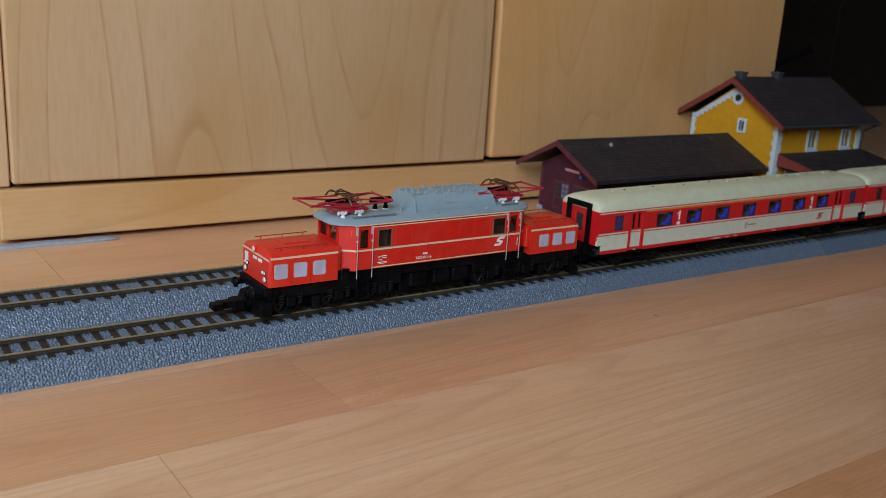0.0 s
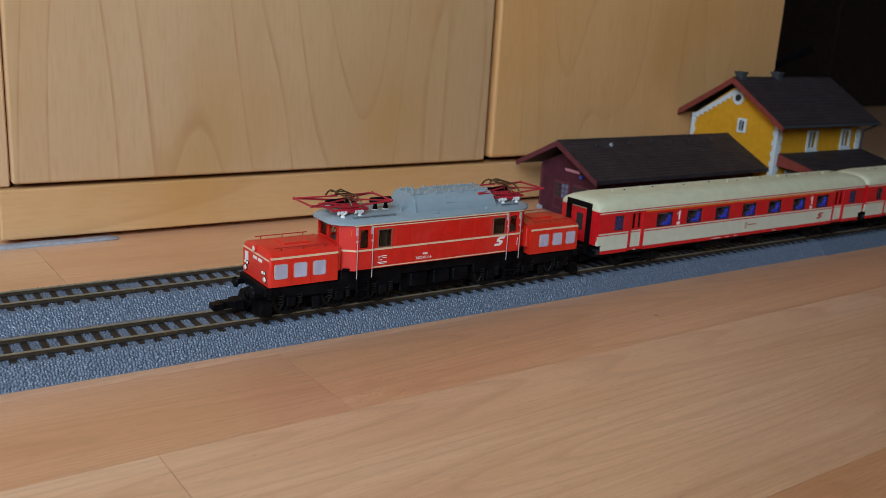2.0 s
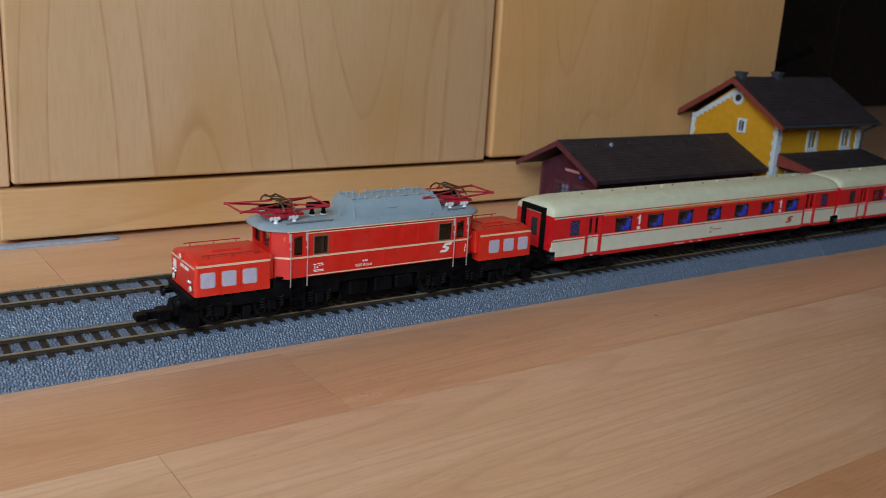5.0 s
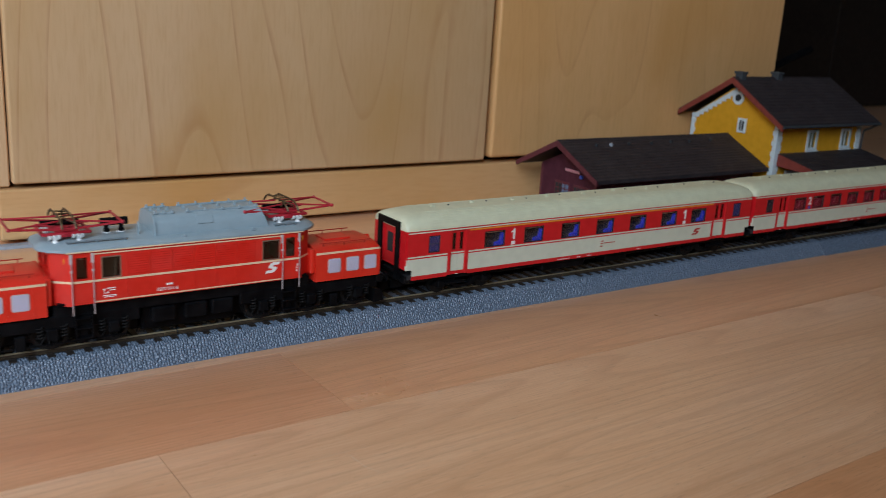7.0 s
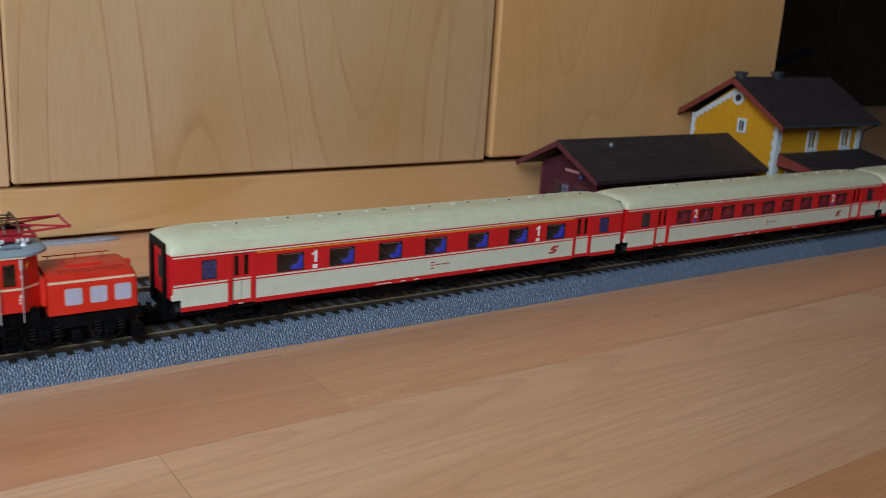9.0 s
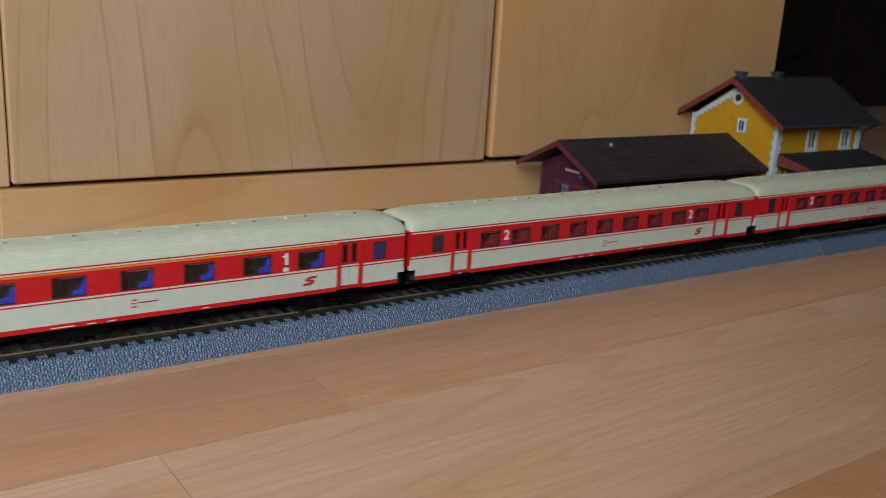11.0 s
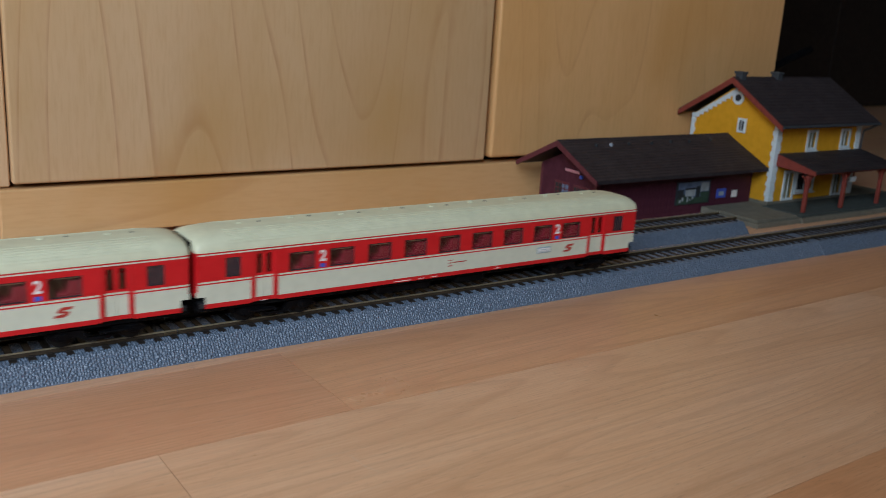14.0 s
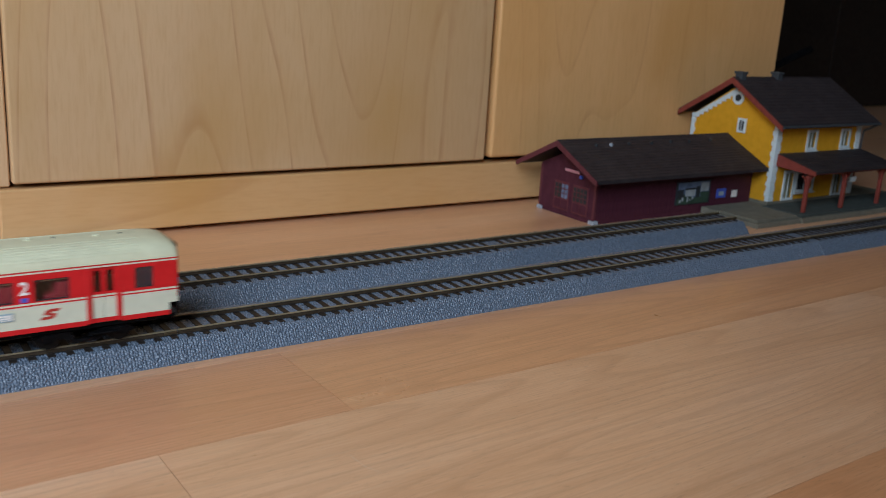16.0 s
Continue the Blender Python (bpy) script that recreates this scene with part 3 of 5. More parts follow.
def build_house():
    ho = thing("station_house", "yellow model station house with white quoins and dark roof", "model building", at=Matrix.Translation(EYE * 0.04) @ Matrix.Scale(0.96, 4))
    x0, x1, y0, y1 = 693, 819, 112, 208
    ym = (y0 + y1) / 2
    zb, ze, za = 2.5, 70, 101
    y_ = M["yellow"]
    wins = [(738.5, 750, 49, 64), (790, 801.5, 49, 64), (713, 726, 4, 28), (731, 755, 10.5, 27), (788, 800, 4, 28), (806, 815, 8, 27)]
    part("wall", plate(bmesh.new(), x0, x1, zb, ze, y0, y0 + 2, wins), y_, ho)
    part("wall", B(x0, x1, y1 - 2, y1, zb, ze), y_, ho)
    for x in (x0, x1 - 2):
        bm = bmesh.new()
        loft(bm, [[(q, y0 + 2, zb), (q, y1 - 2, zb), (q, y1 - 2, ze), (q, ym, za), (q, y0 + 2, ze)] for q in (x, x + 2)])
        part("gable_wall", bm, y_, ho)
    part("base", B(x0 - 0.6, x1 + 0.6, y0 - 0.6, y1 + 0.6, 0, zb), M["platform"], ho)
    part("inner_floor", B(x0 + 2.2, x1 - 2.2, y0 + 2.2, y1 - 2.2, 38, 40), M["dark_inside"], ho)
    for (a, b, c, d) in wins:
        wi = part("window", plate(bmesh.new(), a - 2.0, b + 2.0, c - 1.6, d + 1.8, y0 - 0.9, y0 - 0.05, [(a + 0.6, b - 0.6, c + 0.6, d - 0.6)]), M["quoin"], ho)
        part("pane", B(a, b, y0 + 0.9, y0 + 1.2, c, d), M["pane"], wi)
        part("glazing_bar", B((a + b) / 2 - 0.25, (a + b) / 2 + 0.25, y0 - 0.2, y0 + 0.5, c + 0.6, d - 0.6), M["quoin"], wi)
        # added sheet behind the pane: olive glass tone, near black in the wide window
        part("curtain", B(a + 0.1, b - 0.1, y0 + 1.35, y0 + 1.7, c + 0.1, d - 0.1), M["curtain"] if c > 40 or b - a < 20 else M["dark_inside"], wi)
        if c > 9:
            part("sill", B(a - 3.0, b + 3.0, y0 - 2.2, y0 - 1.0, c - 3.0, c - 1.7, bevel=0.2), M["quoin"], wi)
    # quoins up the corners: alternating blocks
    for (cx, cy) in ((x0, y0), (x0, y1), (x1, y0)):
        z = zb + 0.2
        i = 0
        while z < ze - 3:
            a = 6.0 if i % 2 else 7.0
            b = 4.4 if i % 2 else 3.2
            xa, xb = (cx - 0.8, cx + a) if cx == x0 else (cx - a, cx + 0.8)
            ya, yb = (cy - 0.8, cy + b) if cy == y0 else (cy - b, cy + 0.8)
            part("quoin", B(xa, xb, ya, yb, z, z + 4.45, bevel=0.3), M["quoin"], ho)
            z += 4.5
            i += 1
    # toothed white band under the gable
    for s in (1,):
        e = y0 + 3 if s < 0 else y1 - 3
        n = 19
        for i in range(n):
            t = (i + 0.5) / n
            yy = e + (ym - e) * t
            zz = ze - 1 + (za - ze - 2.5) * t
            part("frieze_block", B(x0 - 0.8, x0 - 0.05, yy - 1.3, yy + 1.3, zz - (4.6 if i % 2 else 3.4), zz + 1.0, bevel=0.15), M["quoin"], ho)
    # round attic window and the gable window
    rw = part("window", cyl(bmesh.new(), (x0 - 1.0, 158, 89.5), (x0 - 0.05, 158, 89.5), 6.2, n=20), M["quoin"], ho)
    part("pane", cyl(bmesh.new(), (x0 - 1.2, 158, 89.5), (x0 - 1.02, 158, 89.5), 3.2, n=16), M["dark_inside"], rw)
    gw = part("window", B(x0 - 1.0, x0 - 0.05, 145.5, 155.2, 59, 72, bevel=0.2), M["quoin"], ho)
    part("pane", B(x0 - 1.2, x0 - 1.03, 148, 152.7, 61, 70), M["dark_inside"], gw)
    part("glazing_bar", B(x0 - 1.4, x0 - 1.22, 150.0, 150.6, 61, 70), M["quoin"], gw)
    roof(ho, 684, 831, 101.5, 219, ym, 72.2, 107.5, 2.4)
    for k in (-1, 1):
        e = 101 if k < 0 else 219
        bm = bmesh.new()
        loft(bm, [[(q, e, 66.8), (q, e, 71.4), (q, ym, 108), (q, ym, 102.6)] for q in (683, 685.4)])
        part("bargeboard", bm, M["trim_red"], ho)
    for e in (100.6, 219.6):
        part("gutter", cyl(bmesh.new(), (684, e, 70.6), (832, e, 70.6), 1.3, n=8), M["chimney"], ho)
    bm = tube(bmesh.new(), [(828, 101.5, 69.5), (822, 110.5, 63), (821.5, 110.8, 46)], 0.9, 6)
    part("downpipe", bm, M["chimney"], ho)
    for cx in (694, 746):
        ch = part("chimney", B(cx - 3.4, cx + 3.4, ym - 4, ym + 4, 98, 112, bevel=0.4), M["chimney"], ho)
        part("chimney_cap", B(cx - 4.2, cx + 4.2, ym - 4.8, ym + 4.8, 111, 113, bevel=0.4), M["chimney"], ch)
    # canopy over the platform
    ca = part("canopy", bmesh.new(), M["roof_tile"], ho, "dark roofed platform canopy on red posts")
    CX0, CX1, CY, CZ = 698, 822, 71, 36.5
    bm = bmesh.new()
    loft(bm, [[(q, y0 - 0.9, 45.8), (q, CY, CZ), (q, CY, CZ - 2), (q, y0 - 0.9, 43.6)] for q in (CX0, CX1)])
    part("canopy_roof", bm, M["roof_tile"], ca)
    f = lambda q: CZ + (q - CY) * 9.3 / 40.1
    for i in range(8):
        ya, yb = CY + 40 * i / 8, CY + 40 * min(1.0, (i + 1.2) / 8)
        bm = bmesh.new()
        loft(bm, [[(q, ya, f(ya) + 0.8), (q, ya, f(ya) + 0.15), (q, yb, f(yb) + 0.1), (q, yb, f(yb) + 0.25)] for q in (CX0 + 0.2, CX1 - 0.2)])
        part("tile_course", bm, M["roof_tile"], ca)
    bm = bmesh.new()
    loft(bm, [[(q, y0 - 1, 45.6), (q, CY + 0.5, CZ - 0.2), (q, CY + 0.5, 33.0), (q, y0 - 1, 35)] for q in (CX0 - 1.3, CX0 - 0.05)])
    part("side_board", bm, M["trim_red"], ca)
    part("beam", B(CX0, CX1, 76.5, 79.5, 32.0, 34.5, bevel=0.2), M["trim_red"], ca)
    for px in (697, 752, 809):
        po = part("post", B(px - 1.6, px + 1.6, 76.4, 79.6, 0.05, 32.0, bevel=0.3), M["trim_red"], ca)
        for s in (-1, 1):
            tube_bm = bmesh.new()
            tube(tube_bm, [(px + s * 1.2, 78, 24), (px + s * 3.5, 78, 29), (px + s * 8, 78, 32.4)], 0.9, 6)
            part("brace", tube_bm, M["trim_red"], po)
    part("station_sign", B(768, 776, 82, 82.8, 22, 27, bevel=0.2), M["quoin"], ca)
    part("sign_hanger", B(771.6, 772.4, 82, 82.8, 26.9, 34.5), M["trim_red"], ca)
    pl = thing("platform", "stepped grey stone model platform under the station house", "model platform")
    part("slab", B(600, 655, 51, 91.8, 0, 3.8, bevel=0.3), M["platform"], pl)
    part("slab", B(603, 655, 54, 91.8, 3.8, 6.1, bevel=0.3), M["platform"], pl)
    part("slab", B(655.3, 850, 49, 91.8, 0, 4.1, bevel=0.3), M["platform"], pl)
    part("paving", B(658, 850, 52.5, 91.8, 4.1, 6.1, bevel=0.3), M["platform_dark"], pl)
    part("foundation", B(664.4, 850, 92.0, 186, 0, 6.1, bevel=0.3), M["platform"], pl)
    part("slab", B(600, 664.0, 92.0, 108.0, 0, 6.1, bevel=0.3), M["platform"], pl)


# ---- floor boards ----
def build_floor():
    fl = thing("floor", "beech laminate floor in warm reddish boards", "floor", kind="structure", at=Matrix.Translation((0.05, 0, 0)) @ Matrix.Rotation(TP, 4, "Z"))
    x_lo, x_hi = ROOM_X0 * 1000 - 130, ROOM_X1 * 1000 + 10
    part("underlay", B(x_lo, x_hi, -960, 760, -30, -9), M["cavity"], fl)
    # strips across the room: (lower edge, upper edge, board length, place of a joint)
    strips = [(-223.0, -97.2, 437.0, 33.2), (-97.2, -30.6, 1180.0, 110.2), (-30.6, 32.6, 760.0, 560.0)]
    rnd = random.Random(5)
    y = -223.0
    while y > -920:
        w = rnd.choice((63.2, 125.8))
        strips.append((y - w, y, rnd.choice((437.0, 760.0, 1180.0)), rnd.uniform(0, 400) if y < -230 else 470.0))
        y -= w
    y = 32.6
    while y < 690:
        w = rnd.choice((63.2, 125.8))
        strips.append((y, y + w, rnd.choice((437.0, 760.0, 1180.0)), rnd.uniform(0, 400)))
        y += w
    for lo, hi, ln, joint in strips:
        x = joint - math.ceil((joint - x_lo) / ln) * ln
        while x < x_hi:
            a, b = max(x, x_lo), min(x + ln, x_hi)
            half, mid = (b - a) / 2, (a + b) / 2
            bm = B(-half + 0.12, half - 0.12, -(hi - lo) / 2 + 0.12, (hi - lo) / 2 - 0.12, -8, 0)
            ob = part("board", bm, M["floor"], fl, loc=(mid * MM, (lo + hi) / 2 * MM, 0))
            k = rnd.uniform(0.88, 1.0)
            tone = (k, k * rnd.uniform(0.94, 1.0), k * rnd.uniform(0.9, 1.0))
            if hi == -30.6:
                tone = (0.9, 0.79, 0.72) if b < 120 else (0.93, 0.84, 0.75)
            elif hi == -97.2:
                tone = (1.0, 1.02, 1.04)
            elif hi == 32.6:
                tone = (1.0, 0.95, 0.9)
            elif hi == -223.0:
                tone = (0.84, 0.7, 0.58)
            ob.color = (*tone, 1.0)
            x += ln
    bm = bmesh.new()
    tube(bm, [(90.8, -129.0, -0.03), (91.3, -138.5, -0.03), (93.8, -144.0, -0.03)], 0.08, 5)
    part("scratch", bm, M["scratch"], fl, "fine pale scratch in a board")


# ---- train ----
def thin_glass(name, tint, gloss=0.03):
    m = bpy.data.materials.new(name)
    m.use_nodes = True
    t = m.node_tree
    t.nodes.remove(t.nodes["Principled BSDF"])
    out = t.nodes["Material Output"]
    tr, gl, mx = (t.nodes.new("ShaderNode" + n) for n in ("BsdfTransparent", "BsdfGlossy", "MixShader"))
    tr.inputs[0].default_value = (*tint, 1)
    gl.inputs["Roughness"].default_value = gloss
    mx.inputs[0].default_value = 0.045
    t.links.new(tr.outputs[0], mx.inputs[1]), t.links.new(gl.outputs[0], mx.inputs[2])
    t.links.new(mx.outputs[0], out.inputs["Surface"])
    return m


M["pane"] = thin_glass("coach_glazing", (0.93, 0.93, 0.95))
M["pane_smoke"] = thin_glass("smoked_glazing", (0.68, 0.66, 0.64))
M["lens"] = paint("lamp_lens", (0.75, 0.7, 0.6), 0.15, 0.8)


def hood_window_mat():
    """Milky ribbed glazing of the bonnet windows."""
    m = Mat("ribbed_glazing", (0.55, 0.5, 0.58), 0.3)
    w = m.t.nodes.new("ShaderNodeTexWave")
    w.bands_direction = "X"
    w.inputs["Scale"].default_value, w.inputs["Distortion"].default_value = 640.0, 0.6
    m.link(m.coords(), w.inputs["Vector"])
    m.color(m.ramp(w.outputs["Fac"], [(0.2, (0.47, 0.44, 0.56)), (0.8, (0.56, 0.53, 0.66))]))
    m.bump(w.outputs["Fac"], 0.4, 0.0004)
    return m.m


M["ribbed"] = hood_window_mat()


def mirror_x(outline):
    return [(-x, y) for x, y in outline]


def bars(name, x, z, y, rows, material, parent):
    """Illegible fine print: little bars. rows: (dx, dz, width, height)."""
    bm = bmesh.new()
    for dx, dz, w, h in rows:
        box(bm, x + dx, x + dx + w, y - 0.05, y, z + dz, z + dz + h)
    return part(name, bm, material, parent)


def emblem(x, z, y, w, h, material, parent):
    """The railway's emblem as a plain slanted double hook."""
    shape = [(0.3, 1), (1.08, 1), (1.02, 0.74), (0.54, 0.74), (0.46, 0.66), (0.52, 0.6), (0.92, 0.52), (1.0, 0.4), (0.9, 0.12), (0.7, 0), (-0.08, 0), (-0.02, 0.26), (0.46, 0.26), (0.54, 0.34), (0.48, 0.4), (0.08, 0.48), (0.0, 0.6), (0.1, 0.88)]
    bm = bmesh.new()
    prism(bm, [(x + w * u + h * 0.42 * v, z + h * v) for u, v in shape], "y", y - 0.06, y)
    return part("emblem", bm, material, parent)


def wheelset(owner, x, r, spokes=0, gauge=8.0):
    bm = bmesh.new()
    cyl(bm, (0, -gauge, 0), (0, gauge, 0), 0.8, n=8)
    for s in (-1, 1):
        y0, y1 = sorted((s * gauge, s * (gauge + 2.4)))
        if spokes:
            # tyre as a ring with spokes and a hub
            n = 24
            rings = []
            for (rr, yy) in ((r, y0), (r, y1), (r * 0.82, y1), (r * 0.82, y0)):
                rings.append([(rr * math.cos(2 * math.pi * i / n), yy, rr * math.sin(2 * math.pi * i / n)) for i in range(n)])
            loft(bm, rings + [rings[0]], caps=False)
            cyl(bm, (0, y0, 0), (0, y1 + 0.3, 0), r * 0.26, n=10)
            for i in range(spokes):
                a = 2 * math.pi * i / spokes
                cyl(bm, (0, (y0 + y1) / 2, 0), (r * 0.86 * math.cos(a), (y0 + y1) / 2, r * 0.86 * math.sin(a)), 0.45, n=5)
        else:
            cyl(bm, (0, y0, 0), (0, y1, 0), r, n=24)
            cyl(bm, (0, y1 if s > 0 else y0, 0), (0, (y1 + 0.2) if s > 0 else (y0 - 0.2), 0), r * 0.6, n=16)
        f0, f1 = sorted((s * (gauge - 0.6), s * gauge))
        cyl(bm, (0, f0, 0), (0, f1, 0), r + 0.7, n=24)
    ws = part("wheelset", bm, M["wheel"], owner, "black wheelset with bright treads", loc=(x * MM, 0, r * MM))
    WHEELS.append((ws, x, r))
    return ws


M["wheel"] = paint("wheel_black", (0.007, 0.0068, 0.007), 0.45, 0.2, 0.2)
WHEELS = []


def coupler(owner, x, s):
    """Standard hook coupling that reaches out along s."""
    bm = bmesh.new()
    box(bm, *sorted((x, x + s * 12)), -2.2, 2.2, 3.2, 5.6, bevel=0.4)
    box(bm, *sorted((x + s * 8, x + s * 13.5)), -3.8, 3.8, 2.8, 7.6, bevel=0.5)
    box(bm, *sorted((x + s * 13, x + s * 20.5)), -2.2, 2.2, 3.6, 7.2, bevel=0.5)
    box(bm, *sorted((x + s * 18, x + s * 23.5)), -4.4, 1.5, 4.0, 7.0, bevel=0.5)
    return part("coupling", bm, M["black"], owner, "black plastic hook coupling")


def build_loco():
    lo = thing("locomotive", "red electric model locomotive with grey roof and lowered pantographs", "model locomotive")
    red, hood_red, blk, grey = M["red"], M["red_hood"], M["black"], M["grey"]
    # --- main body: two side walls, two cab fronts, chamfered corners ---
    z0, z1 = 19.2, 41.2
    SIDE = 16.3
    holes = [(-47.6, -43.0, 29.9, 39.0), (-37.4, -30.2, 29.7, 38.2), (31.8, 39.6, 29.7, 38.2), (42.6, 47.4, 29.9, 39.0)]
    for s in (-1, 1):
        bm = plate(bmesh.new(), -49.5, 49.5, z0, z1, s * (SIDE - 1.2), s * SIDE, holes)
        part("side_wall", bm, red, lo)
        for x in (-1, 1):
            # chamfered corner between side and cab front
            bm = bmesh.new()
            ring = [(x * 49.5, s * SIDE), (x * 56.2, s * 11.2), (x * 55.0, s * 10.4), (x * 49.5, s * (SIDE - 1.2))]
            prism(bm, ring, "z", z0 - 0.4, z1)
            part("corner_panel", bm, red, lo)
            st = bmesh.new()
            ring = [(x * 49.4, s * (SIDE + 0.08)), (x * 56.28, s * 11.25), (x * 56.2, s * 11.1), (x * 49.4, s * (SIDE - 0.1))]
            prism(st, ring, "z", 28.3, 29.2)
            part("stripe", st, M["stripe"], lo)
        o = s * (SIDE + 0.24)
        for (a, b, c, d) in ((-49.5, 49.5, 28.3, 29.2), (-40.4, 40.8, 19.6, 20.1), (-40.4, 40.8, 39.7, 40.2)):
            part("stripe", B(a, b, *sorted((o, o - s * 0.5)), c, d), M["stripe"], lo, "thin ivory stripe")
        # louvre panels
        for i in range(6):
            a = -27.5 + i * 9.4
            bm = bmesh.new()
            for k in range(9):
                zz = 30.3 + k * 1.0
                prism(bm, [(s * SIDE, zz), (s * (SIDE + 0.22), zz), (s * SIDE, zz + 0.75)], "x", a + 0.5, a + 8.9)
            part("louvre", bm, red, lo, "pressed red ventilation louvre")
            part("panel_seam", B(a - 0.15, a + 0.15, *sorted((s * SIDE, s * (SIDE + 0.2))), 20.4, 39.5), red, lo)
            bm = bmesh.new()
            for k in range(3):
                box(bm, a + 1.2 + k * 2.5, a + 1.45 + k * 2.5, *sorted((s * SIDE, s * (SIDE + 0.07))), 21, 27.9)
            part("panel_rib", bm, red, lo)
        # door panel, window panes, frames
        for (a, b, c, d) in holes:
            wi = part("window", plate(bmesh.new(), a - 0.35, b + 0.35, c - 0.35, d + 0.35, *sorted((s * (SIDE - 0.1), s * (SIDE + 0.12))), [(a + 0.15, b - 0.15, c + 0.15, d - 0.15)]), M["chrome"] if b - a > 6 else red, lo)
            part("pane", B(a, b, *sorted((s * (SIDE - 0.8), s * (SIDE - 0.6))), c, d), M["pane_smoke"], wi)
            if b - a < 6:
                part("blind", B(a + 1.4, b - 1.4, *sorted((s * (SIDE - 2.4), s * (SIDE - 2.2))), d - 1.6, d), M["print_white"], wi)
        for x in (-1, 1):
            dx0, dx1 = sorted((x * 41.2, x * 49.2))
            bm = plate(bmesh.new(), dx0, dx1, 19.3, 40.9, *sorted((s * (SIDE + 0.02), s * (SIDE + 0.16))), [(dx0 + 0.35, dx1 - 0.35, 19.6, 40.5)])
            part("door_frame", bm, red, lo)
            for hx in (41.0, 49.3):
                bm = bmesh.new()
                tube(bm, [(x * hx, s * (SIDE + 0.2), 37.5), (x * hx, s * (SIDE + 0.9), 36.8), (x * hx, s * (SIDE + 0.9), 15.2)], 0.2, 6)
                box(bm, x * hx - 0.5, x * hx + 0.5, *sorted((s * (SIDE + 0.1), s * (SIDE + 1.0))), 33.0, 33.9, bevel=0.15)
                box(bm, x * hx - 0.6, x * hx + 0.6, *sorted((s * SIDE, s * (SIDE + 0.35))), 36.5, 40.5, bevel=0.1)
                part("handrail", bm, M["handrail"], lo, "thin steel handrail beside the cab door")
            bm = bmesh.new()
            for k in range(3):
                box(bm, x * 45 - 3.2, x * 45 + 3.2, *sorted((s * 13, s * 16.6)), 4.5 + k * 4.2, 5.1 + k * 4.2, bevel=0.1)
            for q in (-3.2, 3.2):
                box(bm, x * 45 + q - 0.3, x * 45 + q + 0.3, *sorted((s * 15.2, s * 16.2)), 4.5, 19)
            part("step", bm, blk, lo)
    # cab fronts with two windows each
    for x in (-1, 1):
        bm = plate(bmesh.new(), -11.2, 11.2, z0, z1, -0.6, 0.6, [(-9.6, -0.9, 32.4, 39.6), (0.9, 9.6, 32.4, 39.6)])
        bmesh.ops.transform(bm, matrix=Matrix.Translation((x * 55.6 * MM, 0, 0)) @ Matrix.Rotation(radians(90), 4, "Z"), verts=bm.verts[:])
        cf = part("cab_front", bm, red, lo)
        for a in (-9.9, 0.6):
            bm = plate(bmesh.new(), a, a + 9.3, 32.1, 39.9, -0.25, 0.25, [(a + 0.6, a + 8.7, 32.7, 39.3)])
            bmesh.ops.transform(bm, matrix=Matrix.Translation((x * 56.3 * MM, 0, 0)) @ Matrix.Rotation(radians(90), 4, "Z"), verts=bm.verts[:])
            part("window_frame", bm, red, cf)
            part("pane", B(*sorted((x * 55.2, x * 55.5)), a + 0.2, a + 9.1, 32.2, 39.8), M["pane"], cf)
            bm = bmesh.new()
            cyl(bm, (x * 56.6, a + 2, 39.2), (x * 56.7, a + 5.5, 34.5), 0.13, n=5)
            part("wiper", bm, blk, cf)
        part("cab_wall", B(*sorted((x * 31.3, x * 31.9)), -14.4, 14.4, 20.2, 41.0), M["cab_wall"], lo)
        part("driver_desk", B(*sorted((x * 46, x * 54)), -9, 9, 24, 31, bevel=0.5), M["desk"], lo)
    part("inner_block", B(-29.5, 31.0, -14.2, 14.2, 20, 40.5), M["dark_inside"], lo)
    part("floor_plate", B(-54.5, 54.5, -14.6, 14.6, 19.0, 20.0), blk, lo)
    # bolt-yellow flash by each corner
    for x in (-1, 1):
        part("warning_flash", prism(bmesh.new(), [(x * 51.6 + 0.3, 39), (x * 51.6 + 0.7, 39), (x * 51.6 + 0.2, 37.8), (x * 51.6 + 0.6, 37.8), (x * 51.6 - 0.3, 36), (x * 51.6, 37.4), (x * 51.6 - 0.4, 37.4)], "y", -14.95, -14.75), M["orange"], lo)
    # --- roof ---
    def plan(k, z):
        pts = []
        for (px, py) in ((-60.5, 7), (-59.6, 10), (-56.5, 13.4), (-50.5, 16.9), (50.5, 16.9), (56.5, 13.4), (59.6, 10), (60.5, 7)):
            pts.append((px * (1 - 0.012 * k), py * (1 - 0.1 * k) if k else py, z))
        return pts + [(p[0], -p[1], p[2]) for p in reversed(pts)]
    bm = bmesh.new()
    loft(bm, [plan(0, 41.2), plan(0, 42.2), plan(0.6, 42.9), plan(3, 43.9), plan(6, 44.6)])
    part("roof", bm, grey, lo, "light grey cab and engine room roof", smooth=True)
    part("gutter", plate(bmesh.new(), -51, 51, 41.0, 41.5, -17.1, -16.85, []), M["stripe"], lo)
    hx0, hx1 = -14.5, 36.5
    prof = [(-11.6, 43.6), (-11.3, 46.2), (-10.4, 49.0), (-8.6, 51.0), (-6.0, 51.9), (0, 52.2)]
    prof = prof + [(-y, z) for y, z in reversed(prof[:-1])]
    bm = bmesh.new()
    loft(bm, [[(hx0 + (0.0 if k else 0.0), y, z) for y, z in prof] if k == 0 else [(hx1 - (z - 43.6) * 0.35, y, z) for y, z in prof] for k in (0, 1)])
    rh = part("roof_hood", bm, grey, lo, "raised grey equipment hood on the roof", smooth=True)
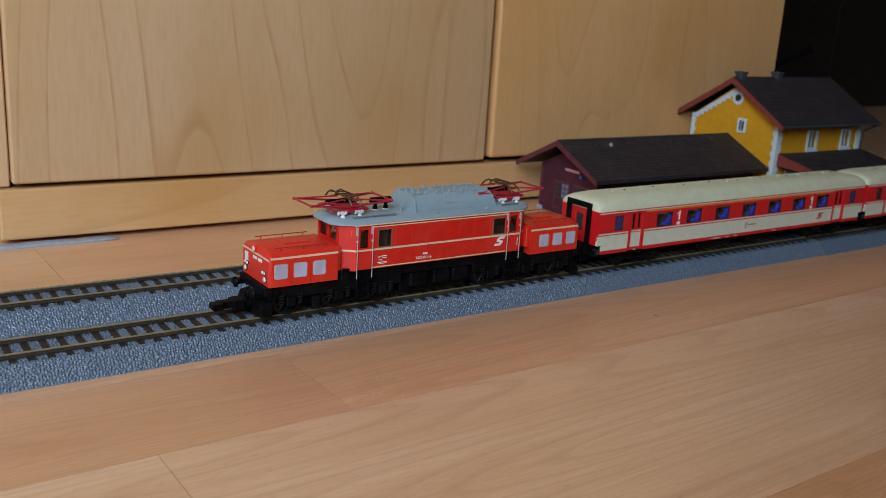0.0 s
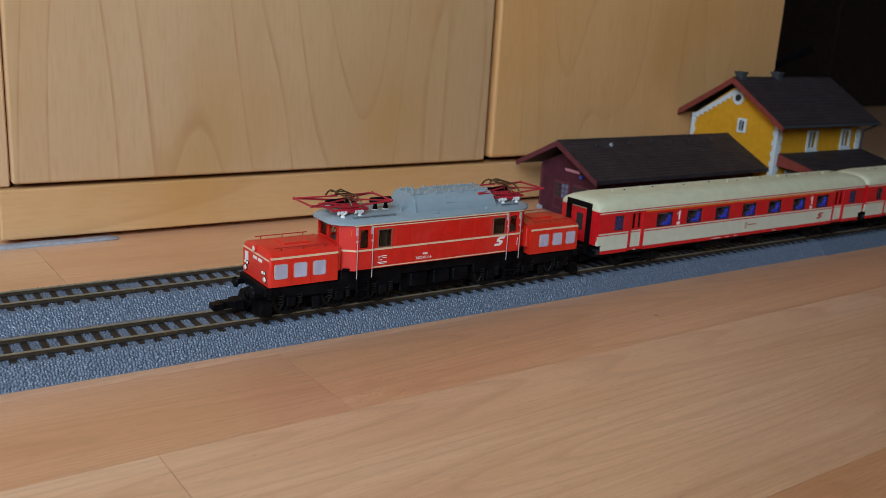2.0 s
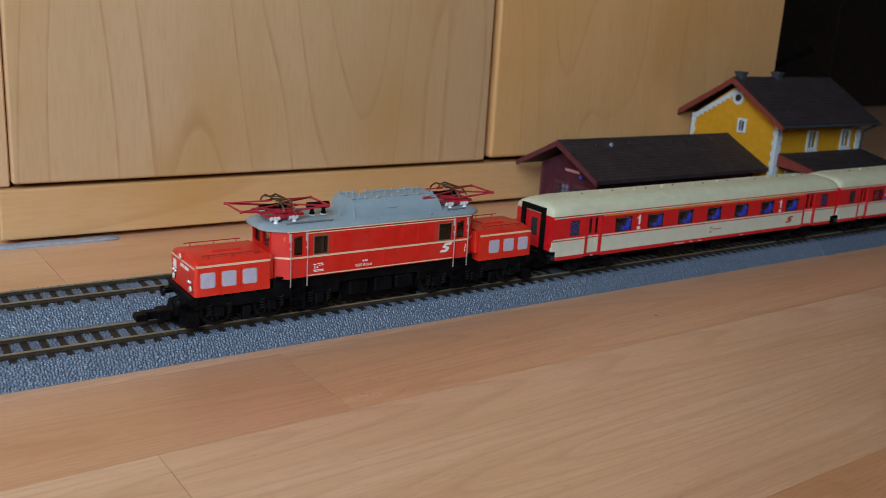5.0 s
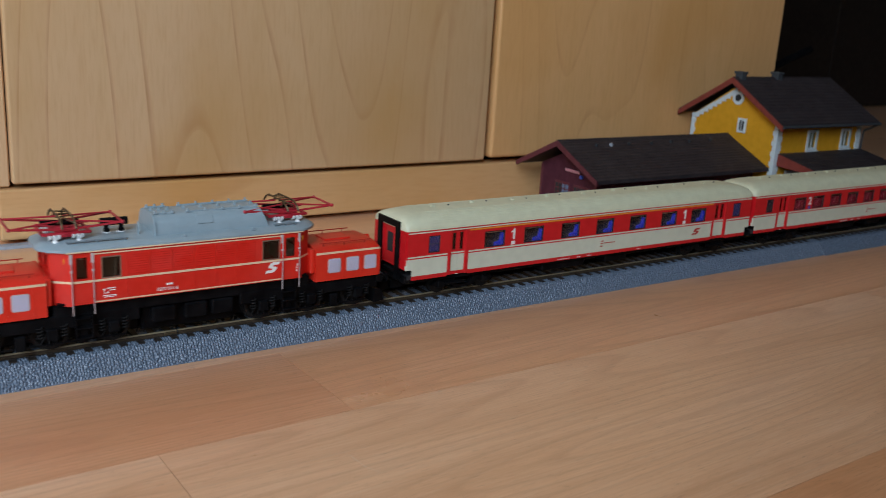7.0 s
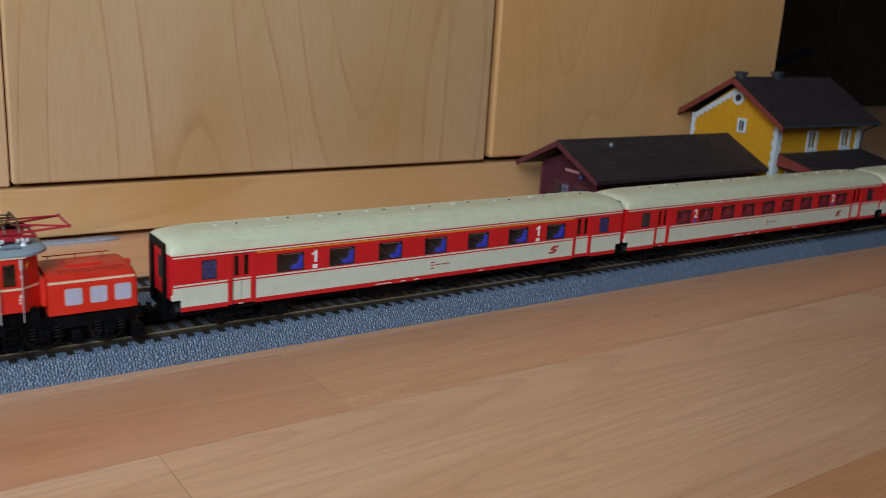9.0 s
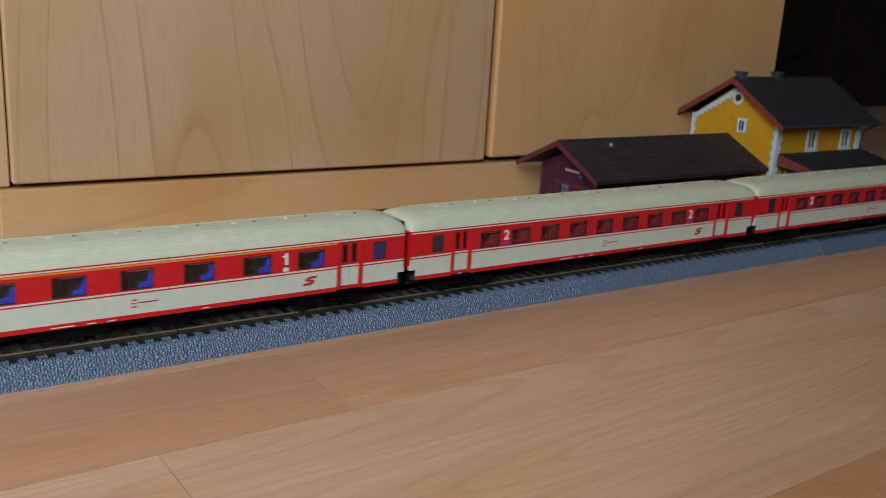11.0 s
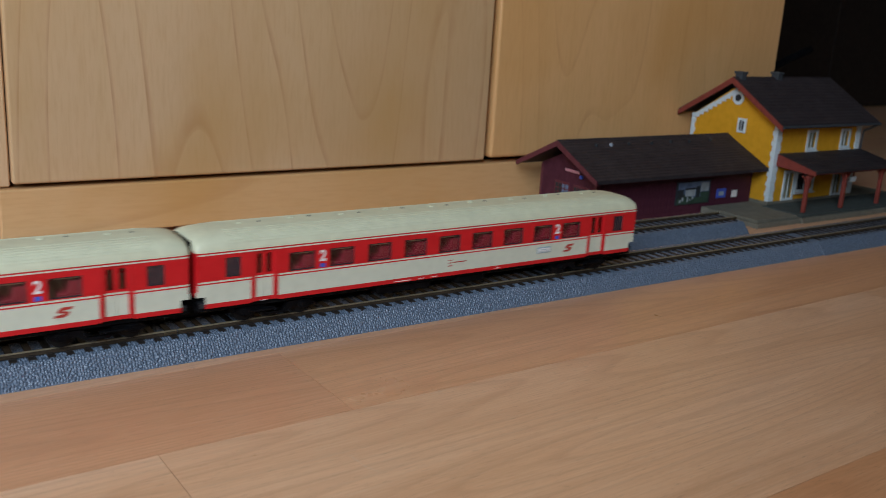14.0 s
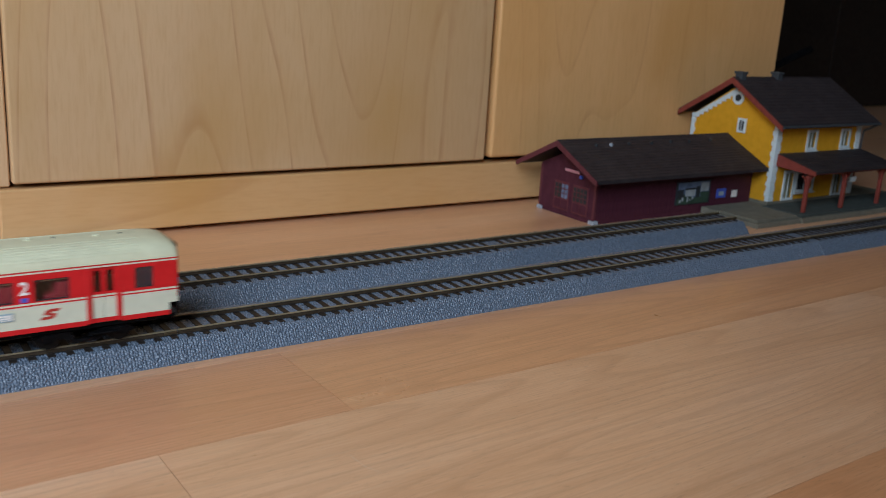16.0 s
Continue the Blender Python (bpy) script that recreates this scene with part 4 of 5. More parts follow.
    for x in (hx0 + 0.2,):
        bm = bmesh.new()
        loft(bm, [[(q, y * 1.045, z + 0.25) for y, z in prof] for q in (x, x + 0.5)])
        part("rib", bm, grey, rh)
    for (a, b) in ((-13.5, -4.5), (0.5, 33.5)):
        for yy in (-6.2, 6.2):
            part("hatch_rim", B(a, b, yy - 0.3, yy + 0.3, 51.6, 52.5, bevel=0.1), grey, rh)
        n = 3 if b < 0 else 5
        for i in range(n):
            cx = a + 1 + (b - a - 2) * i / (n - 1)
            for yy in (-6.4, 0, 6.4):
                part("lifting_eye", box(cyl(bmesh.new(), (cx, yy, 51.8), (cx, yy, 53.4), 0.5, n=8), cx - 0.8, cx + 0.8, yy - 0.7, yy + 0.7, 51.8, 52.6, bevel=0.2), grey, rh)
    part("hatch", prism(bmesh.new(), [(-10.9, 47.6), (-11.3, 47.6), (-9.7, 50.6), (-7.2, 52.0), (-7.0, 51.6), (-9.2, 50.2)], "x", 4, 11), grey, rh)
    for (ax, ay) in ((-3, -14.4), (28, -14.4), (-3, 14.4), (28, 14.4)):
        part("bolt", box(ball(bmesh.new(), (ax, ay, 44.0), 0.6, 8), ax - 0.8, ax + 0.8, ay - 0.6, ay + 0.6, 43.3, 43.9), grey, lo)
    for x in (-1, 1):
        for s in (-1, 1):
            bm = bmesh.new()
            xa, xb = sorted((x * 26 if x < 0 else 38.5, x * 50))
            box(bm, xa, xb, s * 12.6 - 0.5, s * 12.6 + 0.5, 44.3, 44.75, bevel=0.1)
            for q in (xa + 1, (xa + xb) / 2, xb - 1):
                box(bm, q - 0.4, q + 0.4, s * 12.6 - 0.4, s * 12.6 + 0.4, 42.8, 44.3)
            part("roof_walkway", bm, M["walkway"], lo, "thin grey roof walkway")
    part("vent_plate", prism(bmesh.new(), [(-20.5, 44.3), (-19.8, 44.3), (-19.8, 49.2), (-20.5, 50.2)], "y", -8.2, -7.2), grey, lo)
    bm = bmesh.new()
    cyl(bm, (-34, -1.5, 49.2), (-23, -1.5, 49.2), 1.7, n=12)
    box(bm, -33, -24, -3.4, 0.4, 48.2, 50.2, bevel=0.6)
    sw = part("main_switch", bm, blk, lo, "black roof switchgear")
    for q in (-31.5, -25.5):
        part("insulator", cyl(cyl(bmesh.new(), (q, -1.5, 44.2), (q, -1.5, 46.4), 1.5, 1.1, 10), (q, -1.5, 46.4), (q, -1.5, 48.4), 1.0, 0.7, 10), blk, sw)
        part("insulator_foot", cyl(bmesh.new(), (q, -1.5, 43.8), (q, -1.5, 45.0), 1.7, n=10), M["white"], sw)
    for cx, s in ((-48.5, 1), (47.5, -1)):
        build_pantograph(lo, cx, s)
    # --- bonnets ---
    for x in (-1, 1):
        a, b = 58.6, 93.4
        sec = [(-15.4, 15.6), (-15.4, 29.9), (-14.9, 30.5), (-8.5, 32.2), (0, 32.5), (8.5, 32.2), (14.9, 30.5), (15.4, 29.9), (15.4, 15.6)]
        rings = [[(x * q, y * fy, z if z < 20 else z - dz) for y, z in sec] for q, fy, dz in ((a, 1, 0), (b - 2.2, 1, 0), (b - 0.9, 0.995, 0.5), (b, 0.965, 1.6))]
        ho = part("bonnet", loft(bmesh.new(), rings), hood_red, lo, "bright red end bonnet", smooth=True)
        for s in (-1, 1):
            o = s * 15.4
            part("stripe", B(*sorted((x * a, x * (b - 1))), *sorted((o, o + s * 0.14)), 28.6, 29.6), M["stripe"], ho)
            for i in range(3):
                c = x * (68.2 + i * 9.65)
                win = part("window", prism(bmesh.new(), [(c - 2.7, 19.2), (c + 2.7, 19.2), (c + 3.4, 19.8), (c + 3.4, 25.7), (c + 2.7, 26.3), (c - 2.7, 26.3), (c - 3.4, 25.7), (c - 3.4, 19.8)], "y", *sorted((o - s * 0.1, o + s * 0.22)), bevel=0.1), M["rim_pale"], ho)
                part("pane", prism(bmesh.new(), [(c - 2.4, 19.5), (c + 2.4, 19.5), (c + 2.95, 20.0), (c + 2.95, 25.5), (c + 2.4, 26.0), (c - 2.4, 26.0), (c - 2.95, 25.5), (c - 2.95, 20.0)], "y", *sorted((o, o + s * 0.28))), M["ribbed"], win)
                part("panel_rib", B(c + 4.6, c + 5.05, *sorted((o, o + s * 0.18)), 16, 28.4), hood_red, ho)
            bm = bmesh.new()
            for q in (64, 75, 86):
                cyl(bm, (x * q, s * 11.6, 30.9), (x * q, s * 11.6, 32.9), 0.22, n=6)
            cyl(bm, (x * 62, s * 11.6, 32.9), (x * 89, s * 11.6, 32.9), 0.25, n=6)
            part("hood_rail", bm, M["rail_dark"], ho, "thin red rail along the bonnet top")
        part("stripe", prism(bmesh.new(), [(-14.8, 27.9), (14.8, 27.9), (14.8, 28.8), (-14.8, 28.8)], "x", *sorted((x * (b - 0.25), x * (b + 0.12)))), M["stripe"], ho)
        part("hatch", B(*sorted((x * 68, x * 82)), -5, 5, 31.9, 33.1, bevel=0.3), hood_red, ho)
        # transition between bonnet and cab
        part("bonnet_joint", B(*sorted((x * 56.4, x * 58.5)), -14.2, 14.2, 19.5, 31.0, bevel=0.4), hood_red, lo)
        # lamps
        f = x * (b + 0.1)
        for (yy, zz, r) in ((0, 30.6, 1.6), (-11.2, 18.6, 1.6), (11.2, 18.6, 1.6), (-9.0, 21.4, 1.0), (9.0, 21.4, 1.0), (-11.4, 21.6, 0.8), (11.4, 21.6, 0.8)):
            la = part("lamp", cyl(bmesh.new(), (f - x * 1.6, yy, zz), (f + x * (0.3 if zz < 25 else 1.0), yy, zz), r, n=14), blk if zz < 25 else hood_red, ho)
            part("lens", cyl(bmesh.new(), (f + x * (0.25 if zz < 25 else 0.95), yy, zz), (f + x * (0.8 if zz < 25 else 1.25), yy, zz), r * 0.9, r * 0.6, 14), M["lens"], la, "clear lamp lens")
        # number and emblem on the front
        bm = bmesh.new()
        for i in range(9):
            if i != 4:
                box(bm, *sorted((f - x * 0.1, f + x * 0.12)), -7.5 + i * 1.15, -6.7 + i * 1.15, 25.5, 26.9)
        part("number", bm, M["print_white"], ho)
        bm = bmesh.new()
        box(bm, *sorted((f - x * 0.1, f + x * 0.12)), 8.6, 12.4, 22.2, 26.6, bevel=0.05)
        part("emblem", bm, M["print_white"], ho)
        # buffer beam, buffers, plough
        part("buffer_beam", B(*sorted((x * 91.5, x * 95.2)), -15.2, 15.2, 11.5, 15.4, bevel=0.3), blk, lo)
        for s in (-1, 1):
            bm = bmesh.new()
            cyl(bm, (x * 95, s * 10, 12.2), (x * 99, s * 10, 12.2), 1.3, n=12)
            cyl(bm, (x * 99, s * 10, 12.2), (x * 100, s * 10, 12.2), 2.7, 2.3, n=16)
            part("buffer", bm, blk, lo, "black round buffer", smooth=True)
            bm = bmesh.new()
            prism(bm, [(x * 91, 1.0), (x * 97, 1.6), (x * 95.5, 7.0), (x * 91, 8.0)], "y", *sorted((s * 4, s * 14)))
            part("rail_guard", bm, blk, lo)
        bm = bmesh.new()
        tube(bm, [(x * 95, 3, 11.5), (x * 97.5, 3.4, 9), (x * 96.5, 3.2, 5.5)], 0.35, 6)
        tube(bm, [(x * 95, -4, 11.5), (x * 98, -4.5, 9.5), (x * 97, -4.2, 6)], 0.3, 6)
        part("brake_hose", bm, blk, lo)
        coupler(lo, x * 92, x)
    # --- running gear ---
    part("main_frame", B(-56, 56, -13.8, 13.8, 13.5, 19.0, bevel=0.5), blk, lo)
    for x in (-1, 1):
        bo = part("bogie", B(*sorted((x * 21, x * 92)), -7.0, 7.0, 2.6, 14.0, bevel=0.6), blk, lo, "black bogie frame with sprung axle boxes")
        for s in (-1, 1):
            part("bogie_side", B(*sorted((x * 22, x * 93)), *sorted((s * 12.4, s * 14.0)), 9.0, 15.0, bevel=0.5), blk, bo)
            for ax in (33, 57, 82):
                part("axle_box", B(x * ax - 2.3, x * ax + 2.3, *sorted((s * 13.2, s * 15.4)), 5.2, 10.0, bevel=0.5), blk, bo)
                for q in (-4.6, 4.6):
                    bm = bmesh.new()
                    tube(bm, [(x * ax + q + 1.1 * math.cos(k * 1.05), s * 14.2 + 1.1 * math.sin(k * 1.05), 6.0 + k * 0.22) for k in range(26)], 0.3, 5)
                    part("spring", bm, M["wheel"], bo)
            for q in (45, 69):
                part("brake_gear", B(x * q - 2.0, x * q + 2.0, *sorted((s * 12.8, s * 14.6)), 2.2, 8.4, bevel=0.4), blk, bo)
            part("brake_rod", cyl(bmesh.new(), (x * 28, s * 13.4, 3.2), (x * 88, s * 13.4, 3.2), 0.35, n=6), blk, bo)
        for ax in (33, 57, 82):
            wheelset(lo, x * ax, 7.7, 12)
    # added filler block: hides the lit floor behind, so the underside stays dark
    part("underside_filler", B(-20.5, 20.5, -10.5, 10.5, 2.4, 13.4, bevel=0.8), blk, lo)
    for q in (-12, 2, 14):
        part("equipment_box", B(q - 5, q + 5, -14.6, 14.6, 6.5, 13.4, bevel=0.7), blk, lo)
    # --- lettering on the sides ---
    y = -SIDE - 0.12
    lettering("number", "1020 018-6", 1.45, -15.8, 21.2, y, M["print_white"], lo)
    bars("owner_mark", -11.6, 23.4, y, [(0, 0, 0.9, 0.9), (1.1, 0, 0.8, 0.9), (2.1, 0, 0.8, 0.9)], M["print_white"], lo)
    bars("data_print", -37.6, 21.2, y, [(0, 3.4, 1.6, 0.35), (0.6, 1.6, 0.3, 1.8), (1.9, 3.6, 3.2, 0.45), (2.6, 2.8, 2.6, 0.35), (1.6, 1.7, 0.9, 0.7), (0, 0.6, 5.4, 0.4), (0.6, 0, 4.6, 0.35)], M["print_white"], lo)
    bars("data_print", 48.0, 22.6, y, [(0, 0, 0.6, 0.8), (0, 1.4, 0.6, 0.8), (0.3, 2.6, 0.6, 1.2)], M["print_white"], lo)
    emblem(33.2, 23.2, y, 4.6, 4.9, M["print_white"], lo)
    return lo


M["handrail"] = paint("handrail_pale", (0.5, 0.42, 0.42), 0.3, 0.7)
M["cab_wall"] = paint("cab_wall_beige", (0.16, 0.14, 0.11), 0.6)
M["desk"] = paint("cab_interior", (0.3, 0.28, 0.24), 0.6)
M["walkway"] = paint("walkway_grey", (0.17, 0.22, 0.25), 0.4)
M["rim_pale"] = paint("window_rim", (0.5, 0.38, 0.36), 0.35)
M["rail_dark"] = paint("hood_rail_red", (0.42, 0.02, 0.012), 0.4)


def build_pantograph(lo, cx, s):
    """A folded scissors pantograph round cx."""
    red = M["panto_red"]
    pa = part("pantograph", bmesh.new(), red, lo, "folded dark red scissors pantograph on white insulators")
    for ix in (-4.5, 4.5):
        for iy in (-8.5, 8.5):
            bm = bmesh.new()
            cyl(bm, (cx + ix, iy, 43.6), (cx + ix, iy, 44.6), 1.6, 1.0, n=10)
            for k in range(3):
                cyl(bm, (cx + ix - 2.6 + k * 1.7, iy, 46.0), (cx + ix - 1.5 + k * 1.7, iy, 46.0), 1.1, 0.85, n=10)
            cyl(bm, (cx + ix, iy, 44.2), (cx + ix, iy, 46), 0.8, n=8)
            part("insulator", bm, M["white"], pa, "white ribbed insulator", smooth=True)
    bm = bmesh.new()
    for iy in (-8.0, 8.0):
        cyl(bm, (cx - 9, iy, 47.2), (cx + 9, iy, 47.2), 0.7, n=8)
        box(bm, cx - 3.0, cx + 3.0, iy - 0.8, iy + 0.8, 45.8, 47.4, bevel=0.2)
    for ix in (-9, 9):
        cyl(bm, (cx + ix, -8, 47.2), (cx + ix, 8, 47.2), 0.7, n=8)
    box(bm, cx - 2.5, cx + 2.5, -7, 7, 46.6, 48.2, bevel=0.5)
    cyl(bm, (cx - 6, -3, 48.3), (cx + 6, -3, 48.3), 0.9, n=8)
    part("base_frame", bm, red, pa, smooth=True)
    for e in (-1, 1):
        kx, kz = cx + e * 21.5, 50.6
        for iy in (-1, 1):
            knee = (kx, iy * 9.6, kz)
            part("lower_arm", ball(cyl(bmesh.new(), (cx - e * 4.5, iy * 7.6, 48.2), knee, 0.55, 0.45, n=6), knee, 0.85, 8), red, pa, smooth=True)
            part("upper_arm", cyl(bmesh.new(), (cx + e * 1.0, iy * 4.2, 51.6), knee, 0.4, n=6), red, pa, smooth=True)
            part("brace", cyl(bmesh.new(), (cx - e * 4.5, iy * 7.6, 48.2), (cx + e * 10, -iy * 1.0, 49.6), 0.35, n=6), red, pa, smooth=True)
        part("knee_bar", cyl(bmesh.new(), (kx, -9.6, kz), (kx, 9.6, kz), 0.55, n=6), red, pa, smooth=True)
        bm = bmesh.new()
        bx = cx + e * 2.6
        tube(bm, [(bx, -13.5, 50.2), (bx, -11.5, 52.2), (bx, -8, 53.8), (bx, 8, 53.8), (bx, 11.5, 52.2), (bx, 13.5, 50.2)], 0.45, 6)
        part("contact_strip", bm, M["brass"], pa, "dull brass contact strip")
    bm = bmesh.new()
    for iy in (-6, 0, 6):
        cyl(bm, (cx - 3.6, iy, 53.6), (cx + 3.6, iy * 0.6, 53.4), 0.3, n=5)
    tube(bm, [(cx - 3, -7, 51.2), (cx, -3, 52.6), (cx + 3, -7, 51.2)], 0.35, 5)
    tube(bm, [(cx - 3, 7, 51.2), (cx, 3, 52.6), (cx + 3, 7, 51.2)], 0.35, 5)
    part("head_frame", bm, M["brass"], pa)
    part("drive_cylinder", cyl(bmesh.new(), (cx - 8, 2.5, 49.4), (cx + 7, 2.5, 49.4), 1.1, n=10), M["black"], pa, smooth=True)


LEN = 264.8


def coach_windows(first_class):
    if first_class:
        return [(48.0 + 26.5 * i, 61.6 + 26.5 * i) for i in range(7)]
    return [(43.3 + 20.55 * i, 56.3 + 20.55 * i) for i in range(9)]


def build_coach(first_class, last=False):
    label = "red and ivory model coach with an orange line and blue seats" if first_class else "red and ivory model coach with dark red seats"
    if last:
        label = "last red and ivory model coach with a small destination board"
    co = thing("passenger_coach", label, "model coach", "coaches of the train")
    red, cream = M["coach_red"], M["cream"]
    W = 16.3
    big = coach_windows(first_class)
    small = [(13.2, 20.2), (LEN - 18.4, LEN - 11.0)]
    doors = [(25.0, 38.2), (LEN - 37.8, LEN - 23.6)]
    zb, zc0, zc1, zr0, zr1 = 10.2, 12.3, 21.1, 22.8, 35.4
    holes = [(a, b, 22.9, 31.6) for a, b in big] + [(a, b, 23.6, 32.4) for a, b in small]
    for s in (-1, 1):
        o, i = s * W, s * (W - 1.0)
        y = sorted((o, i))
        part("side_wall", plate(bmesh.new(), 0.9, LEN - 0.9, zc1, zr1, *y, holes + [(a, b, zc1, 34.0) for a, b in doors]), red, co)
        for (a, b) in ((4.2, doors[0][0]), (doors[0][1], doors[1][0]), (doors[1][1], LEN - 4.2)):
            part("skirt", B(a, b, *y, zb, zc0 - 0.01), red, co, "red sill line")
            part("lower_panel", B(a, b, *y, zc0, zc1 - 0.02), cream, co, "ivory lower side panel")
            if a < 5:
                part("end_panel", B(0.9, 4.19, *y, 15.6, zc1 - 0.02), cream, co)
            if b > LEN - 5:
                part("end_panel", B(LEN - 4.19, LEN - 0.9, *y, 15.6, zc1 - 0.02), cream, co)
            part("belt_line", B(a if a > 5 else 0.9, b if b < LEN - 5 else LEN - 0.9, *sorted((o, o + s * 0.07)), 21.75, 22.5), M["cream"], co)
        part("cornice_line", B(0.9, LEN - 0.9, *sorted((o, o + s * 0.09)), 34.15, 34.75), M["cream"], co)
        if first_class:
            part("class_line", B(38.4, LEN - 38, *sorted((o, o + s * 0.1)), 33.1, 33.85), M["orange"], co, "orange first class line")
        # doors: two leaves set back in the opening
        for (a, b) in doors:
            yo = s * (W - 0.75)
            yy = sorted((yo, yo - s * 0.8))
            mid = (a + b) / 2
            for (p, q) in ((a + 2.3, mid - 0.12), (mid + 0.12, b - 2.3)):
                wx0, wx1 = p + 1.0, q - 1.0
                d = part("door_leaf", plate(bmesh.new(), p, q, 21.2, 34.0, *yy, [(wx0, wx1, 23.6, 32.6)]), red, co, "folding door leaf")
                part("lower_leaf", B(p, q, *yy, 12.4, 21.15), cream, d)
                part("kick_plate", B(p, q, *yy, 10.6, 12.35), red, d)
                part("belt_line", B(p, q, *sorted((yo, yo + s * 0.07)), 21.75, 22.5), M["cream"], d)
                part("pane", B(wx0, wx1, *sorted((yo - s * 0.5, yo - s * 0.35)), 23.6, 32.6), M["pane_smoke"], d)
            for (p, q) in ((a, a + 2.2), (b - 2.2, b)):
                part("door_post", prism(bmesh.new(), [(p, o), (q, o), (q, yo - s * 0.8), (p, yo - s * 0.8)], "z", 10.6, 34.0, bevel=0.2), red, co)
            for hx in (a + 1.1, b - 1.1):
                part("grab_rail", cyl(bmesh.new(), (hx, s * (W + 0.35), 14), (hx, s * (W + 0.35), 21), 0.2, n=6), M["coach_red"], co)
            part("step", B(a + 1, b - 1, *sorted((s * 12.5, s * 15.8)), 5.4, 6.2, bevel=0.2), M["black"], co)
        # glazing with thin frames
        for (a, b, c, d) in holes:
            wi = part("window", plate(bmesh.new(), a - 0.05, b + 0.05, c - 0.05, d + 0.05, *sorted((s * (W - 0.95), s * (W - 0.2))), [(a + 0.4, b - 0.4, c + 0.4, d - 0.4)]), M["dark_inside"], co)
            part("pane", B(a, b, *sorted((s * (W - 0.55), s * (W - 0.4))), c, d), M["pane"], wi)
            if b - a < 8:
                part("glazing_bar", B(a, b, *sorted((s * (W - 0.4), s * (W - 0.2))), (c + d) / 2, (c + d) / 2 + 0.22), M["chimney"], wi)
                part("frosting", B(a, b, *sorted((s * (W - 0.8), s * (W - 0.7))), c, d), M["wc_blue"] if first_class else M["wc"], wi)
    # interior: floor, aisle wall, seats under every window
    part("inner_floor", B(2, LEN - 2, -15.0, 15.0, 10.2, 12.4), M["dark_inside"], co)
    part("aisle_wall", B(42, LEN - 42, 4.6, 5.4, 12.5, 33), M["dark_inside"] if first_class else M["red_seat"], co)
    seat = M["blue_seat"] if first_class else M["red_seat"]
    for (a, b) in big:
        w = b - a
        if first_class:
            facing = [(0.66, 16.5), (0.98, 16.5), (1.06, 29.2), (0.93, 29.6), (0.87, 25.2), (0.64, 24.6), (0.62, 23.2)]
            backing = [(-0.2, 16.5), (0.1, 16.5), (0.12, 22.6), (-0.06, 23.2), (-0.1, 29.0), (-0.22, 29.0)]
        else:
            facing = [(0.3, 16.5), (0.97, 16.5), (1.06, 29.4), (0.66, 29.4), (0.6, 24.6), (0.3, 24.2)]
            backing = [(-0.12, 29.0), (0.04, 29.0), (0.08, 21.0), (0.26, 20.5), (0.26, 16.5), (-0.03, 16.5)]
        for outline, cover in ((facing, seat), (backing, M["seat_shade"] if first_class else seat)):
            edge = [(a + w * u, v) for u, v in outline]
            if first_class:
                # only the facing seat's end stays blue; unlit body and back seat coloured dark
                st = part("seat", prism(bmesh.new(), edge, "y", -12.9, 3.8, 0.4), M["seat_shade"], co, "upholstered bench seat")
                part("armrest", prism(bmesh.new(), edge, "y", -14.6, -13.0, 0.2), cover, st, "blue seat end" if cover == seat else "")
            else:
                part("seat", prism(bmesh.new(), edge, "y", -14.6, 3.8, 0.4), cover, co, "upholstered bench seat")
        part("luggage_rack", B(a + w * 0.25, a + w * 0.95, -14.4, -11.8, 30.2, 30.6), M["rack"], co)
    # --- roof: a long vault whose ends fall away ---
    def vault(x, h, w):
        pts = []
        n = 14
        for k in range(n + 1):
            t = math.pi * k / n
            c, sn = math.cos(t), math.sin(t)
            yy = -w * (abs(c) ** 0.62) * (1 if c > 0 else -1)
            pts.append((x, yy, 35.45 + h * (sn ** 0.85)))
        return pts
    ends = [(0.0, 4.5, 15.3), (0.5, 5.2, 16.0), (2.0, 6.1, 16.45), (5.0, 6.8, 16.55), (9.0, 7.2, 16.55), (13.5, 7.5, 16.55)]
    rings = [vault(x, h, w) for x, h, w in ends] + [vault(LEN - x, h, w) for x, h, w in reversed(ends)]
    part("roof", loft(bmesh.new(), rings), M["cream_roof"], co, "ivory vaulted roof", smooth=True)
    for s in (-1, 1):
        for k in range(7):
            tt = 0.42 + 0.15 * k
            c, sn = math.cos(tt), math.sin(tt)
            yy, zz = 16.55 * c ** 0.62, 35.45 + 7.5 * sn ** 0.85
            bm = prism(bmesh.new(), [(s * (yy + 0.28), zz - 0.25), (s * (yy + 0.12), zz + 0.07), (s * (yy - 0.12), zz + 0.1), (s * (yy - 0.3), zz - 0.1)], "x", 15, LEN - 15)
            part("roof_rib", bm, M["cream_roof"], co)
        part("rain_strip", B(10, LEN - 10, *sorted((s * 11.4, s * 11.9)), 40.4, 40.75), M["cream_roof"], co)
    x = 26.0
    k = 0
    while x < LEN - 20:
        yy = 3.0 if k % 2 else 1.2
        part("roof_vent", B(x - 1.1, x + 1.1, yy - 1.0, yy + 1.0, 42.5, 43.6, bevel=0.35), M["cream_roof"], co)
        part("vent_bolt", B(x + 9.4, x + 10.2, yy - 0.4, yy + 0.4, 42.6, 43.4, bevel=0.1), M["chimney"], co)
        x += 26.2
        k += 1
    # --- ends ---
    for e in (0, 1):
        X = (lambda q: q) if e == 0 else (lambda q: LEN - q)
        bm = plate(bmesh.new(), -15.2, 15.2, 15.7, 35.5, -0.5, 0.5, [(-5.4, 5.4, 16.2, 34)])
